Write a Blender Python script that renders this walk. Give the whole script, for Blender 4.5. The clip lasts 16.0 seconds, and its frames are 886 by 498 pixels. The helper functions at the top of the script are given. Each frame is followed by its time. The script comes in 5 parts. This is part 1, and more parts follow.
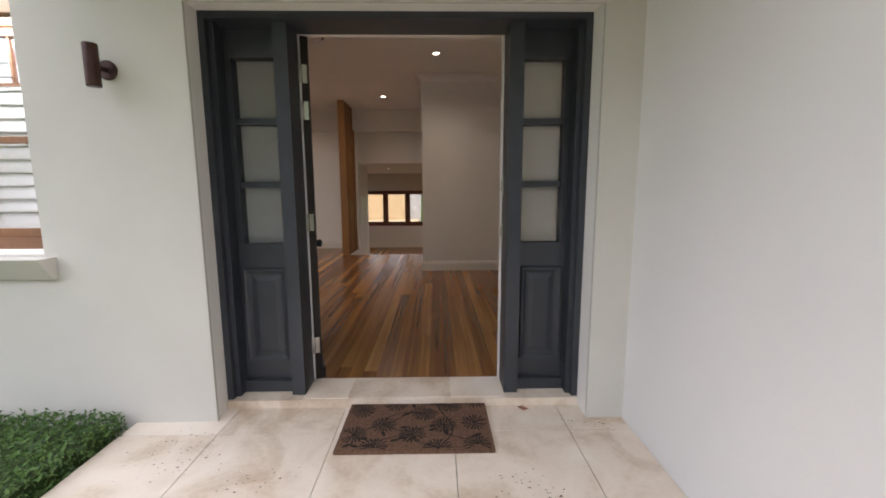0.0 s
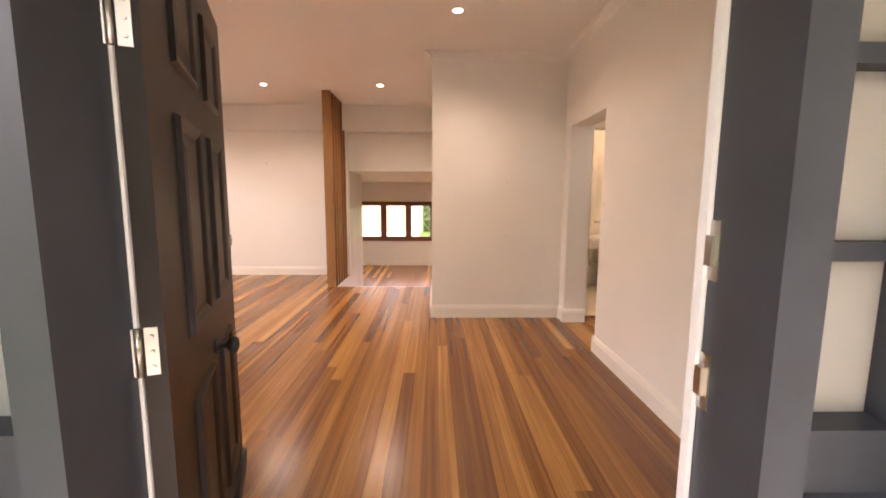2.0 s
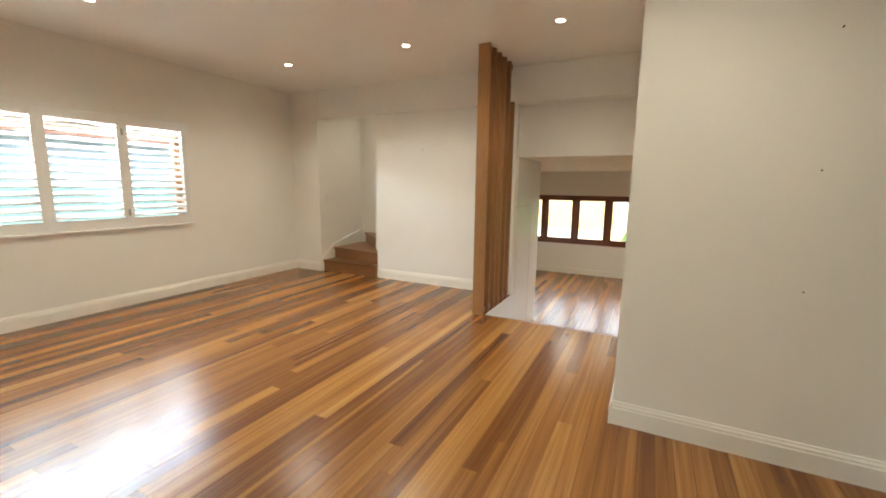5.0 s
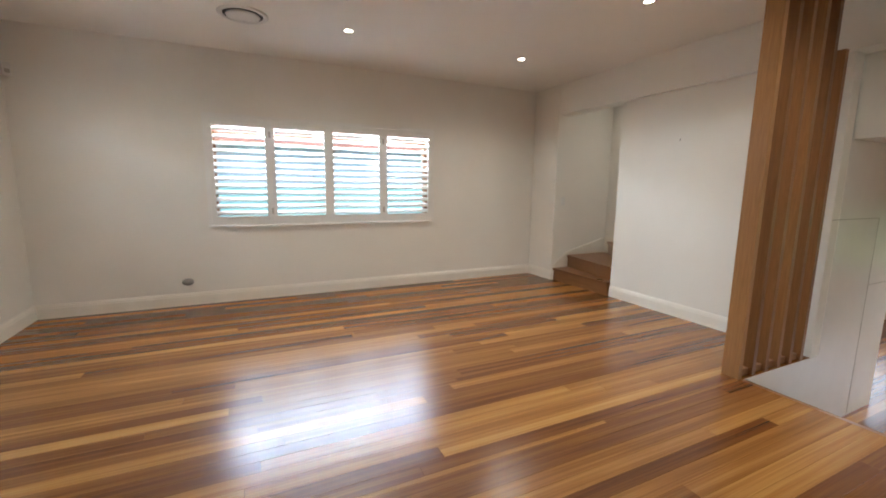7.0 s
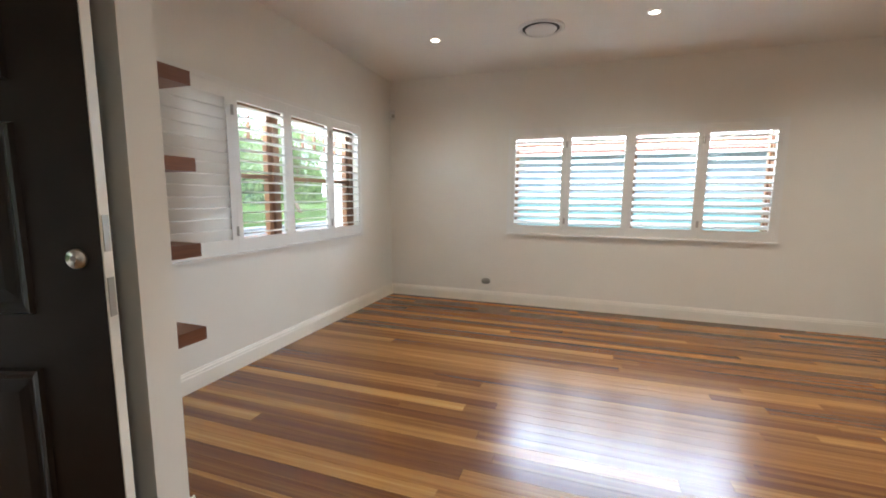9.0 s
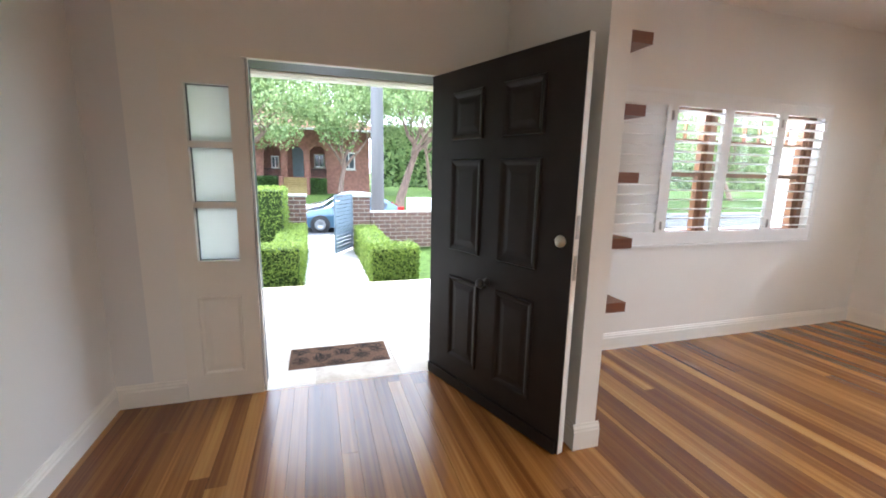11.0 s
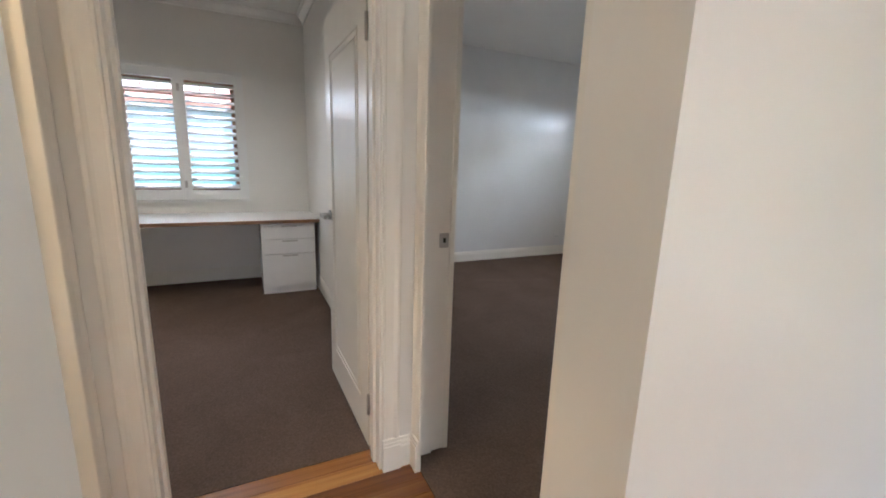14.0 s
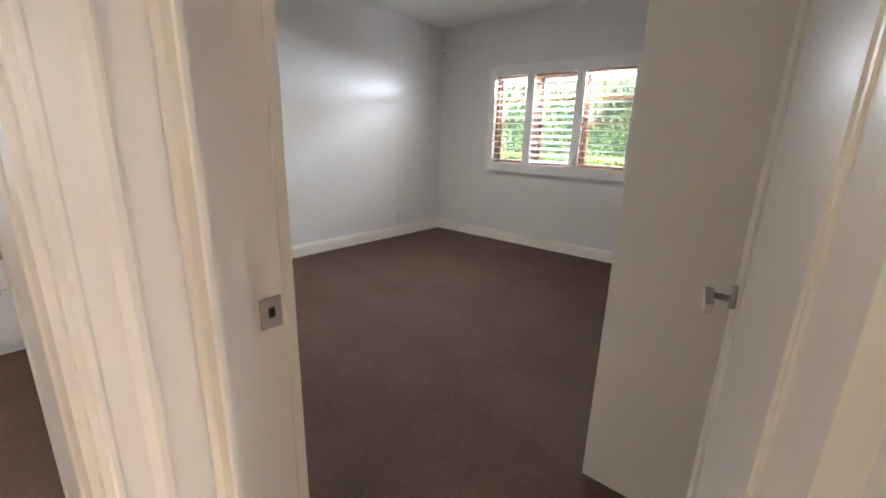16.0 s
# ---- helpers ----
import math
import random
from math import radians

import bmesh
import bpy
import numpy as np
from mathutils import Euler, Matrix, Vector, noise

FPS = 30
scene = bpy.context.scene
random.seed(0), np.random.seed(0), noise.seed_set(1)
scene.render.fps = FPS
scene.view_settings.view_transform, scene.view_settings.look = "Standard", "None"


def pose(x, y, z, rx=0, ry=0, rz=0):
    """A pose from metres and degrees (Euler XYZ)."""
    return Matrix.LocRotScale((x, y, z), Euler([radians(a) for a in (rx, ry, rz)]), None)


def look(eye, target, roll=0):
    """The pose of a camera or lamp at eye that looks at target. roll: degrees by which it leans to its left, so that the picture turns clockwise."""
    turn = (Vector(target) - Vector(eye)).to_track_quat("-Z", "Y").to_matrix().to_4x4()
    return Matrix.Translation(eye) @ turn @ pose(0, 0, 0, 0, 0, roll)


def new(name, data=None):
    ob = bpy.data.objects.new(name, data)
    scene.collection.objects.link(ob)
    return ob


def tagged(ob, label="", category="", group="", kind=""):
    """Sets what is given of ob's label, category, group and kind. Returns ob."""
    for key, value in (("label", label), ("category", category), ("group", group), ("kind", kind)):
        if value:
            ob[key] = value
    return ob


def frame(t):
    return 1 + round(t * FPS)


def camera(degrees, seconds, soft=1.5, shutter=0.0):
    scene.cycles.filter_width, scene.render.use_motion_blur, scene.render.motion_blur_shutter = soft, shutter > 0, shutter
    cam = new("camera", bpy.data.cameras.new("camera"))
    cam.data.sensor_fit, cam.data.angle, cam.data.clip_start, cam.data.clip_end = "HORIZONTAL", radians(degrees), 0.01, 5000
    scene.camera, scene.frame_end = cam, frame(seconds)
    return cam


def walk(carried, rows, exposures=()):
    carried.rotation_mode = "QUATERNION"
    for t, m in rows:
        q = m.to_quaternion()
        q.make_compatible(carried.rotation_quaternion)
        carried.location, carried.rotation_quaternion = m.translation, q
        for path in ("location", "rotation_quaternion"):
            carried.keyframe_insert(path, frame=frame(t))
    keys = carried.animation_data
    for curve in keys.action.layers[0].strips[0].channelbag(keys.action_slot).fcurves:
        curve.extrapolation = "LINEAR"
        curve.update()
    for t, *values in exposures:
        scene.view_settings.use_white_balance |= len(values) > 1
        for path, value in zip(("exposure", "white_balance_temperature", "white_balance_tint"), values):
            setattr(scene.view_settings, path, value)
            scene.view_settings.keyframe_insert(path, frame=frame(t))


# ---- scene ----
cam = camera(94.5, 16.0, soft=1.8)
PATH = [
    (0, (0.206, -2.466, 1.171), (0.24, -0.486, 0.89), -0.2),
    (0.5, (0.193, -2.097, 1.242), (0.183, -0.113, 0.987), -0.1),
    (1, (0.147, -1.664, 1.271), (0.12, 0.319, 1.018), 0.0),
    (1.5, (0.126, -1.25, 1.291), (0.114, 0.735, 1.046), 0.0),
    (2, (0.045, -0.838, 1.302), (0.085, 1.146, 1.053), 0.3),
    (2.5, (0.005, -0.524, 1.317), (0.049, 1.459, 1.058), 0.4),
    (3, (0.046, -0.17, 1.341), (0.028, 1.812, 1.077), 0.2),
    (3.2, (0.057, -0.061, 1.345), (-0.004, 1.919, 1.07), 0.1),
    (5.3, (0.151, 1.219, 1.389), (-0.915, 2.883, 1.075), 0.6),
    (5.5, (0.175, 1.313, 1.393), (-1.007, 2.895, 1.076), 0.4),
    (6, (0.185, 1.556, 1.369), (-1.239, 2.926, 1.06), 0.3),
    (6.5, (0.192, 1.774, 1.357), (-1.428, 2.906, 1.052), 0.4),
    (7, (0.178, 1.939, 1.339), (-1.607, 2.79, 1.039), 0.7),
    (7.5, (0.045, 2.074, 1.306), (-1.865, 2.589, 1.012), 0.4),
    (8, (-0.081, 2.157, 1.271), (-2.056, 2.313, 0.999), 0.4),
    (8.2, (-0.096, 2.203, 1.262), (-2.079, 2.207, 1.005), 0.3),
    (10.3, (0.089, 2.655, 1.4), (-1.139, 1.113, 1.06), 1.2),
    (10.5, (0.166, 2.661, 1.406), (-0.919, 1.018, 1.056), 1.3),
    (11, (0.235, 2.685, 1.413), (-0.345, 0.805, 1.054), 1.2),
    (11.5, (0.236, 2.71, 1.43), (0.259, 0.745, 1.057), 1.2),
    (12, (0.15, 2.82, 1.435), (0.858, 0.998, 1.013), 0.9),
    (12.5, (0.23, 2.948, 1.396), (1.517, 1.472, 0.99), 0.8),
    (13, (0.499, 3.042, 1.369), (2.116, 1.938, 0.961), 1.1),
    (13.5, (0.713, 3.125, 1.344), (2.466, 2.253, 0.938), 1.4),
    (14, (0.967, 3.133, 1.313), (2.727, 2.275, 0.906), 1.9),
    (14.5, (1.172, 3.12, 1.363), (2.851, 2.112, 0.957), 2.3),
    (15, (1.429, 3.033, 1.369), (2.963, 1.823, 0.942), 2.1),
    (15.5, (1.612, 2.907, 1.371), (2.99, 1.539, 0.892), 1.8),
    (16, (1.767, 2.735, 1.334), (3.008, 1.257, 0.807), 1.7),
]
EXPOSURES = [(0, 0.29, 6300, 19), (0.5, 0.58, 6450, 22), (1.0, 1.02, 6600, 24), (1.5, 1.55, 6600, 20), (2.0, 2.05, 7200, 30), (3.0, 2.18, 6350, 10), (5.3, 1.72, 6200, 3), (6.5, 1.52, 5750, 6), (8.0, 1.46, 5550, 5), (10.5, 1.52, 5750, 10), (11.0, 1.74, 5550, 12), (11.5, 1.9, 5450, 12), (12.5, 2.05, 5450, 13), (13.5, 2.15, 5400, 10), (14.5, 2.32, 5450, 10), (15.0, 2.42, 5650, 12), (16.0, 2.72, 5700, 13)]
walk(cam, [(t, look(eye, target, roll)) for t, eye, target, roll in PATH], EXPOSURES)

# ---- world and lights ----
world = bpy.data.worlds.new("sky")
scene.world = world
world.use_nodes = True
wn = world.node_tree
sky = wn.nodes.new("ShaderNodeTexSky")
sky.sky_type = "NISHITA"
sky.sun_disc = False
sky.sun_elevation = radians(63)
sky.sun_rotation = radians(139)
sky.dust_density = 5.0
bg = wn.nodes["Background"]
haze = wn.nodes.new("ShaderNodeMix")
haze.data_type = "RGBA"
haze.inputs[0].default_value = 0.55
haze.inputs[7].default_value = (26.0, 27.2, 28.5, 1)
wn.links.new(sky.outputs[0], haze.inputs[6])
wn.links.new(haze.outputs[2], bg.inputs[0])
bg.inputs[1].default_value = 0.122
sun_data = bpy.data.lights.new("sun", "SUN")
sun_data.energy = 1.65
sun_data.angle = radians(12)
sun_data.color = (1.0, 0.95, 0.88)
sun = new("sun", sun_data)
sun.matrix_world = look((6, -7, 18), (0, 0, 0))
CEIL = 2.76
LOWER = -0.70

# ---- materials ----


def mat(name, color, rough=0.5, metal=0.0, vary=0.06, scale=6.0, bump=0.0, bscale=60.0, spec=0.5, color2=None, coat=0.0, stretch=(1, 1, 1)):
    """A painted or plain surface: two scales of colour variation and fine relief."""
    m = bpy.data.materials.new(name)
    m.use_nodes = True
    nt = m.node_tree
    b = nt.nodes["Principled BSDF"]
    b.inputs["Roughness"].default_value = rough
    b.inputs["Metallic"].default_value = metal
    b.inputs["Specular IOR Level"].default_value = spec
    b.inputs["Coat Weight"].default_value = coat
    b.inputs["Coat Roughness"].default_value = 0.15
    geo = nt.nodes.new("ShaderNodeNewGeometry")
    mapping = nt.nodes.new("ShaderNodeMapping")
    mapping.inputs["Scale"].default_value = stretch
    nt.links.new(geo.outputs["Position"], mapping.inputs["Vector"])
    n1 = nt.nodes.new("ShaderNodeTexNoise")
    n1.inputs["Scale"].default_value = scale
    n1.inputs["Detail"].default_value = 6
    nt.links.new(mapping.outputs[0], n1.inputs["Vector"])
    ramp = nt.nodes.new("ShaderNodeValToRGB")
    c2 = color2 or tuple(max(0, c * (1 - 2 * vary)) for c in color)
    ramp.color_ramp.elements[0].color = (*c2, 1)
    ramp.color_ramp.elements[1].color = (*color, 1)
    ramp.color_ramp.elements[0].position, ramp.color_ramp.elements[1].position = 0.3, 0.65
    nt.links.new(n1.outputs["Fac"], ramp.inputs[0])
    nt.links.new(ramp.outputs[0], b.inputs["Base Color"])
    if bump:
        n2 = nt.nodes.new("ShaderNodeTexNoise")
        n2.inputs["Scale"].default_value = bscale
        n2.inputs["Detail"].default_value = 4
        nt.links.new(mapping.outputs[0], n2.inputs["Vector"])
        bp = nt.nodes.new("ShaderNodeBump")
        bp.inputs["Strength"].default_value = bump
        bp.inputs["Distance"].default_value = 0.004
        nt.links.new(n2.outputs["Fac"], bp.inputs["Height"])
        nt.links.new(bp.outputs[0], b.inputs["Normal"])
    return m


def wood(name, dark, light, rough=0.3, along="y", per="object", coat=0.0, grain=1.0):
    """Timber with streaks along one axis; each board takes its own tone."""
    m = bpy.data.materials.new(name)
    m.use_nodes = True
    nt = m.node_tree
    b = nt.nodes["Principled BSDF"]
    geo = nt.nodes.new("ShaderNodeNewGeometry")
    info = nt.nodes.new("ShaderNodeObjectInfo")
    rnd = info.outputs["Random"] if per == "object" else geo.outputs["Random Per Island"]
    off = nt.nodes.new("ShaderNodeVectorMath")
    off.operation = "SCALE"
    off.inputs[0].default_value = (13.0, 29.0, 7.0)
    nt.links.new(rnd, off.inputs["Scale"])
    add = nt.nodes.new("ShaderNodeVectorMath")
    add.operation = "ADD"
    nt.links.new(geo.outputs["Position"], add.inputs[0])
    nt.links.new(off.outputs[0], add.inputs[1])
    mapping = nt.nodes.new("ShaderNodeMapping")
    s = {"x": (1.2, 26, 26), "y": (26, 1.2, 26), "z": (26, 26, 1.2)}[along]
    mapping.inputs["Scale"].default_value = s
    nt.links.new(add.outputs[0], mapping.inputs["Vector"])
    n1 = nt.nodes.new("ShaderNodeTexNoise")
    n1.inputs["Scale"].default_value = 1.6
    n1.inputs["Detail"].default_value = 5
    n1.inputs["Distortion"].default_value = 0.6
    nt.links.new(mapping.outputs[0], n1.inputs["Vector"])
    n2 = nt.nodes.new("ShaderNodeTexNoise")
    n2.inputs["Scale"].default_value = 7.0
    n2.inputs["Detail"].default_value = 3
    nt.links.new(mapping.outputs[0], n2.inputs["Vector"])
    tone = nt.nodes.new("ShaderNodeValToRGB")
    els = tone.color_ramp.elements
    els[0].color, els[1].color = (*dark, 1), (*light, 1)
    e = els.new(0.45)
    e.color = tuple(0.55 * d + 0.45 * c * f for d, c, f in zip(dark, light, (1.0, 0.92, 0.85))) + (1,)
    mul = nt.nodes.new("ShaderNodeMath")
    mul.operation = "MULTIPLY_ADD"
    mul.inputs[1].default_value = 0.46 * grain
    nt.links.new(n1.outputs["Fac"], mul.inputs[0])
    shift = nt.nodes.new("ShaderNodeMath")
    shift.operation = "MULTIPLY_ADD"
    shift.inputs[1].default_value = 0.80
    shift.inputs[2].default_value = -0.16
    nt.links.new(rnd, shift.inputs[0])
    nt.links.new(shift.outputs[0], mul.inputs[2])
    nt.links.new(mul.outputs[0], tone.inputs[0])
    mix = nt.nodes.new("ShaderNodeMix")
    mix.data_type = "RGBA"
    mix.blend_type = "MULTIPLY"
    mix.inputs[0].default_value = 0.5
    nt.links.new(tone.outputs[0], mix.inputs[6])
    nt.links.new(n2.outputs["Fac"], mix.inputs[7])
    nt.links.new(mix.outputs[2], b.inputs["Base Color"])
    wear = nt.nodes.new("ShaderNodeTexNoise")
    wear.inputs["Scale"].default_value = 2.3
    nt.links.new(geo.outputs["Position"], wear.inputs["Vector"])
    rr = nt.nodes.new("ShaderNodeMapRange")
    rr.inputs["To Min"].default_value = rough * 0.8
    rr.inputs["To Max"].default_value = rough * 1.2
    nt.links.new(wear.outputs["Fac"], rr.inputs["Value"])
    nt.links.new(rr.outputs[0], b.inputs["Roughness"])
    b.inputs["Coat Weight"].default_value = coat
    b.inputs["Coat Roughness"].default_value = 0.2
    bp = nt.nodes.new("ShaderNodeBump")
    bp.inputs["Strength"].default_value = 0.12
    bp.inputs["Distance"].default_value = 0.002
    nt.links.new(n2.outputs["Fac"], bp.inputs["Height"])
    nt.links.new(bp.outputs[0], b.inputs["Normal"])
    return m


def floor_timber(name, per):
    """Polished mixed hardwood: reddish-brown boards, some pale, with long streaks of grain inside each."""
    m = bpy.data.materials.new(name)
    m.use_nodes = True
    nt = m.node_tree
    b = nt.nodes["Principled BSDF"]
    geo = nt.nodes.new("ShaderNodeNewGeometry")
    info = nt.nodes.new("ShaderNodeObjectInfo")
    rnd = info.outputs["Random"] if per == "object" else geo.outputs["Random Per Island"]
    off = nt.nodes.new("ShaderNodeVectorMath")
    off.operation = "SCALE"
    off.inputs[0].default_value = (17.0, 31.0, 7.0)
    nt.links.new(rnd, off.inputs["Scale"])
    add = nt.nodes.new("ShaderNodeVectorMath")
    add.operation = "ADD"
    nt.links.new(geo.outputs["Position"], add.inputs[0])
    nt.links.new(off.outputs[0], add.inputs[1])

    def streak(scale, detail, distort):
        mp = nt.nodes.new("ShaderNodeMapping")
        mp.inputs["Scale"].default_value = scale
        nt.links.new(add.outputs[0], mp.inputs["Vector"])
        n = nt.nodes.new("ShaderNodeTexNoise")
        n.inputs["Scale"].default_value = 1.0
        n.inputs["Detail"].default_value = detail
        n.inputs["Distortion"].default_value = distort
        nt.links.new(mp.outputs[0], n.inputs["Vector"])
        return n.outputs["Fac"]

    def mad(a, k, c):
        q = nt.nodes.new("ShaderNodeMath")
        q.operation = "MULTIPLY_ADD"
        nt.links.new(a, q.inputs[0])
        q.inputs[1].default_value = k
        if isinstance(c, float):
            q.inputs[2].default_value = c
        else:
            nt.links.new(c, q.inputs[2])
        return q.outputs[0]
    wide = streak((30, 0.55, 30), 3, 0.5)
    fine = streak((150, 1.6, 150), 3, 0.2)
    power = nt.nodes.new("ShaderNodeMath")
    power.operation = "POWER"
    nt.links.new(rnd, power.inputs[0])
    power.inputs[1].default_value = 1.5
    value = mad(fine, 0.42, mad(wide, 0.80, mad(power.outputs[0], 0.62, -0.41)))
    tone = nt.nodes.new("ShaderNodeValToRGB")
    els = tone.color_ramp.elements
    els[0].color, els[1].color = (0.090, 0.029, 0.008, 1), (0.50, 0.272, 0.085, 1)
    for p, c in ((0.26, (0.165, 0.060, 0.014)), (0.52, (0.265, 0.112, 0.026)), (0.78, (0.39, 0.192, 0.048))):
        els.new(p).color = (*c, 1)
    nt.links.new(value, tone.inputs[0])
    nt.links.new(tone.outputs[0], b.inputs["Base Color"])
    wear = nt.nodes.new("ShaderNodeTexNoise")
    wear.inputs["Scale"].default_value = 2.3
    nt.links.new(geo.outputs["Position"], wear.inputs["Vector"])
    rr = nt.nodes.new("ShaderNodeMapRange")
    rr.inputs["To Min"].default_value = 0.21
    rr.inputs["To Max"].default_value = 0.29
    nt.links.new(wear.outputs["Fac"], rr.inputs["Value"])
    nt.links.new(rr.outputs[0], b.inputs["Roughness"])
    b.inputs["IOR"].default_value = 1.55
    bp = nt.nodes.new("ShaderNodeBump")
    bp.inputs["Strength"].default_value = 0.10
    bp.inputs["Distance"].default_value = 0.002
    nt.links.new(wide, bp.inputs["Height"])
    nt.links.new(bp.outputs[0], b.inputs["Normal"])
    return m


def two_scale(name, colors, patch, grain, rough, bump, per_piece=0.0, amount=0.5, cloud=1.9, dist=0.003):
    """A mineral or pile surface: large patches, fine grain, and a tone of its own for each piece."""
    m = bpy.data.materials.new(name)
    m.use_nodes = True
    nt = m.node_tree
    b = nt.nodes["Principled BSDF"]
    b.inputs["Roughness"].default_value = rough
    b.inputs["Specular IOR Level"].default_value = 0.15 if rough > 0.9 else 0.5
    geo = nt.nodes.new("ShaderNodeNewGeometry")
    info = nt.nodes.new("ShaderNodeObjectInfo")
    fac = []
    for scale, detail, distort in ((patch, 5, 0.8), (grain, 3, 0.0)):
        n = nt.nodes.new("ShaderNodeTexNoise")
        n.inputs["Scale"].default_value = scale
        n.inputs["Detail"].default_value = detail
        n.inputs["Distortion"].default_value = distort
        nt.links.new(geo.outputs["Position"], n.inputs["Vector"])
        fac.append(n.outputs["Fac"])
    total = None
    for src, k in ((fac[0], cloud), (fac[1], amount), (info.outputs["Random"], per_piece)):
        q = nt.nodes.new("ShaderNodeMath")
        q.operation = "MULTIPLY_ADD"
        nt.links.new(src, q.inputs[0])
        q.inputs[1].default_value = k
        if total is None:
            q.inputs[2].default_value = 0.5 - cloud / 2 - amount / 2 - per_piece / 2
        else:
            nt.links.new(total, q.inputs[2])
        total = q.outputs[0]
    ramp = nt.nodes.new("ShaderNodeValToRGB")
    els = ramp.color_ramp.elements
    els[0].color, els[1].color = (*colors[0], 1), (*colors[-1], 1)
    for i, c in enumerate(colors[1:-1]):
        els.new((i + 1) / (len(colors) - 1)).color = (*c, 1)
    nt.links.new(total, ramp.inputs[0])
    nt.links.new(ramp.outputs[0], b.inputs["Base Color"])
    bp = nt.nodes.new("ShaderNodeBump")
    bp.inputs["Strength"].default_value = bump
    bp.inputs["Distance"].default_value = dist
    nt.links.new(fac[1], bp.inputs["Height"])
    nt.links.new(bp.outputs[0], b.inputs["Normal"])
    return m


def glow(name, color, strength):
    m = bpy.data.materials.new(name)
    m.use_nodes = True
    b = m.node_tree.nodes["Principled BSDF"]
    b.inputs["Base Color"].default_value = (*color, 1)
    b.inputs["Emission Color"].default_value = (*color, 1)
    b.inputs["Emission Strength"].default_value = strength
    return m


def glass(name, color=(1, 1, 1), rough=0.0, clear=0.9):
    """A thin pane: mostly clear, with a faint gloss."""
    m = bpy.data.materials.new(name)
    m.use_nodes = True
    nt = m.node_tree
    out = nt.nodes["Material Output"]
    tr = nt.nodes.new("ShaderNodeBsdfTransparent")
    tr.inputs[0].default_value = (*color, 1)
    gl = nt.nodes.new("ShaderNodeBsdfGlossy")
    gl.inputs["Roughness"].default_value = rough
    mix = nt.nodes.new("ShaderNodeMixShader")
    mix.inputs[0].default_value = 1 - clear
    nt.links.new(tr.outputs[0], mix.inputs[1])
    nt.links.new(gl.outputs[0], mix.inputs[2])
    nt.links.new(mix.outputs[0], out.inputs["Surface"])
    return m


def frosted(name, color):
    m = bpy.data.materials.new(name)
    m.use_nodes = True
    nt = m.node_tree
    out = nt.nodes["Material Output"]
    tl = nt.nodes.new("ShaderNodeBsdfTranslucent")
    tl.inputs[0].default_value = (*color, 1)
    df = nt.nodes.new("ShaderNodeBsdfPrincipled")
    df.inputs["Base Color"].default_value = (*color, 1)
    df.inputs["Roughness"].default_value = 0.12
    mix = nt.nodes.new("ShaderNodeMixShader")
    mix.inputs[0].default_value = 0.16
    nt.links.new(tl.outputs[0], mix.inputs[1])
    nt.links.new(df.outputs[0], mix.inputs[2])
    nt.links.new(mix.outputs[0], out.inputs["Surface"])
    return m


M_WALL = mat("wall_paint", (0.81, 0.785, 0.73), 0.45, vary=0.015, scale=2.0, bump=0.06, bscale=180)
M_CEIL = mat("ceiling_paint", (0.82, 0.80, 0.755), 0.8, vary=0.015, scale=1.5)
M_TRIM = mat("trim_gloss_paint", (0.82, 0.785, 0.71), 0.36, vary=0.02, scale=5)
M_GREYWALL = mat("cool_grey_wall_paint", (0.73, 0.72, 0.70), 0.28, vary=0.02, scale=2.0, bump=0.05, bscale=160)
M_SHUT = mat("shutter_white_paint", (0.82, 0.81, 0.78), 0.3, vary=0.02)
M_STUCCO = mat("stucco", (0.60, 0.58, 0.52), 0.85, vary=0.05, scale=1.4, bump=0.25, bscale=140)
M_STUCCO_PALE = mat("pale_stucco", (0.72, 0.71, 0.69), 0.8, vary=0.03, scale=1.2, bump=0.15, bscale=120)
M_CHAR = mat("charcoal_paint", (0.036, 0.041, 0.050), 0.42, vary=0.1, scale=8, bump=0.05, bscale=90)
M_DOOR = mat("black_brown_door_paint", (0.019, 0.0135, 0.011), 0.42, vary=0.12, scale=9, bump=0.06, bscale=90, spec=0.25)
M_CHROME = mat("brushed_nickel", (0.50, 0.475, 0.44), 0.28, metal=1.0, vary=0.05, scale=40)
M_BRONZE = mat("brown_metal", (0.07, 0.035, 0.03), 0.42, metal=0.6, vary=0.15, scale=20)
M_FROST = frosted("frosted_glass", (0.90, 0.93, 0.91))
M_GLASS = glass("window_glass", clear=0.93, rough=0.02)
M_CARPET = two_scale("brown_carpet", [(0.075, 0.050, 0.037), (0.105, 0.071, 0.053), (0.140, 0.097, 0.074)], 2.6, 110.0, 0.95, 0.6, amount=1.6, cloud=1.0)
M_FLOOR = floor_timber("floorboard", "object")
M_FLOOR_ISL = floor_timber("floorboard_island", "island")
M_SUB = mat("dark_joint", (0.03, 0.015, 0.008), 0.7)
M_STAIR = wood("stair_timber", (0.24, 0.105, 0.04), (0.42, 0.21, 0.08), rough=0.3, along="x")
M_SLAT = wood("slat_timber", (0.19, 0.080, 0.026), (0.46, 0.235, 0.085), rough=0.33, along="z")
M_SHELF = wood("shelf_timber", (0.20, 0.075, 0.035), (0.30, 0.12, 0.055), rough=0.4, along="x")
M_REDWOOD = wood("window_timber", (0.17, 0.078, 0.036), (0.33, 0.165, 0.078), rough=0.4, along="z")
M_MAHOG = wood("mahogany_frame", (0.16, 0.05, 0.022), (0.26, 0.09, 0.04), rough=0.4, along="x")
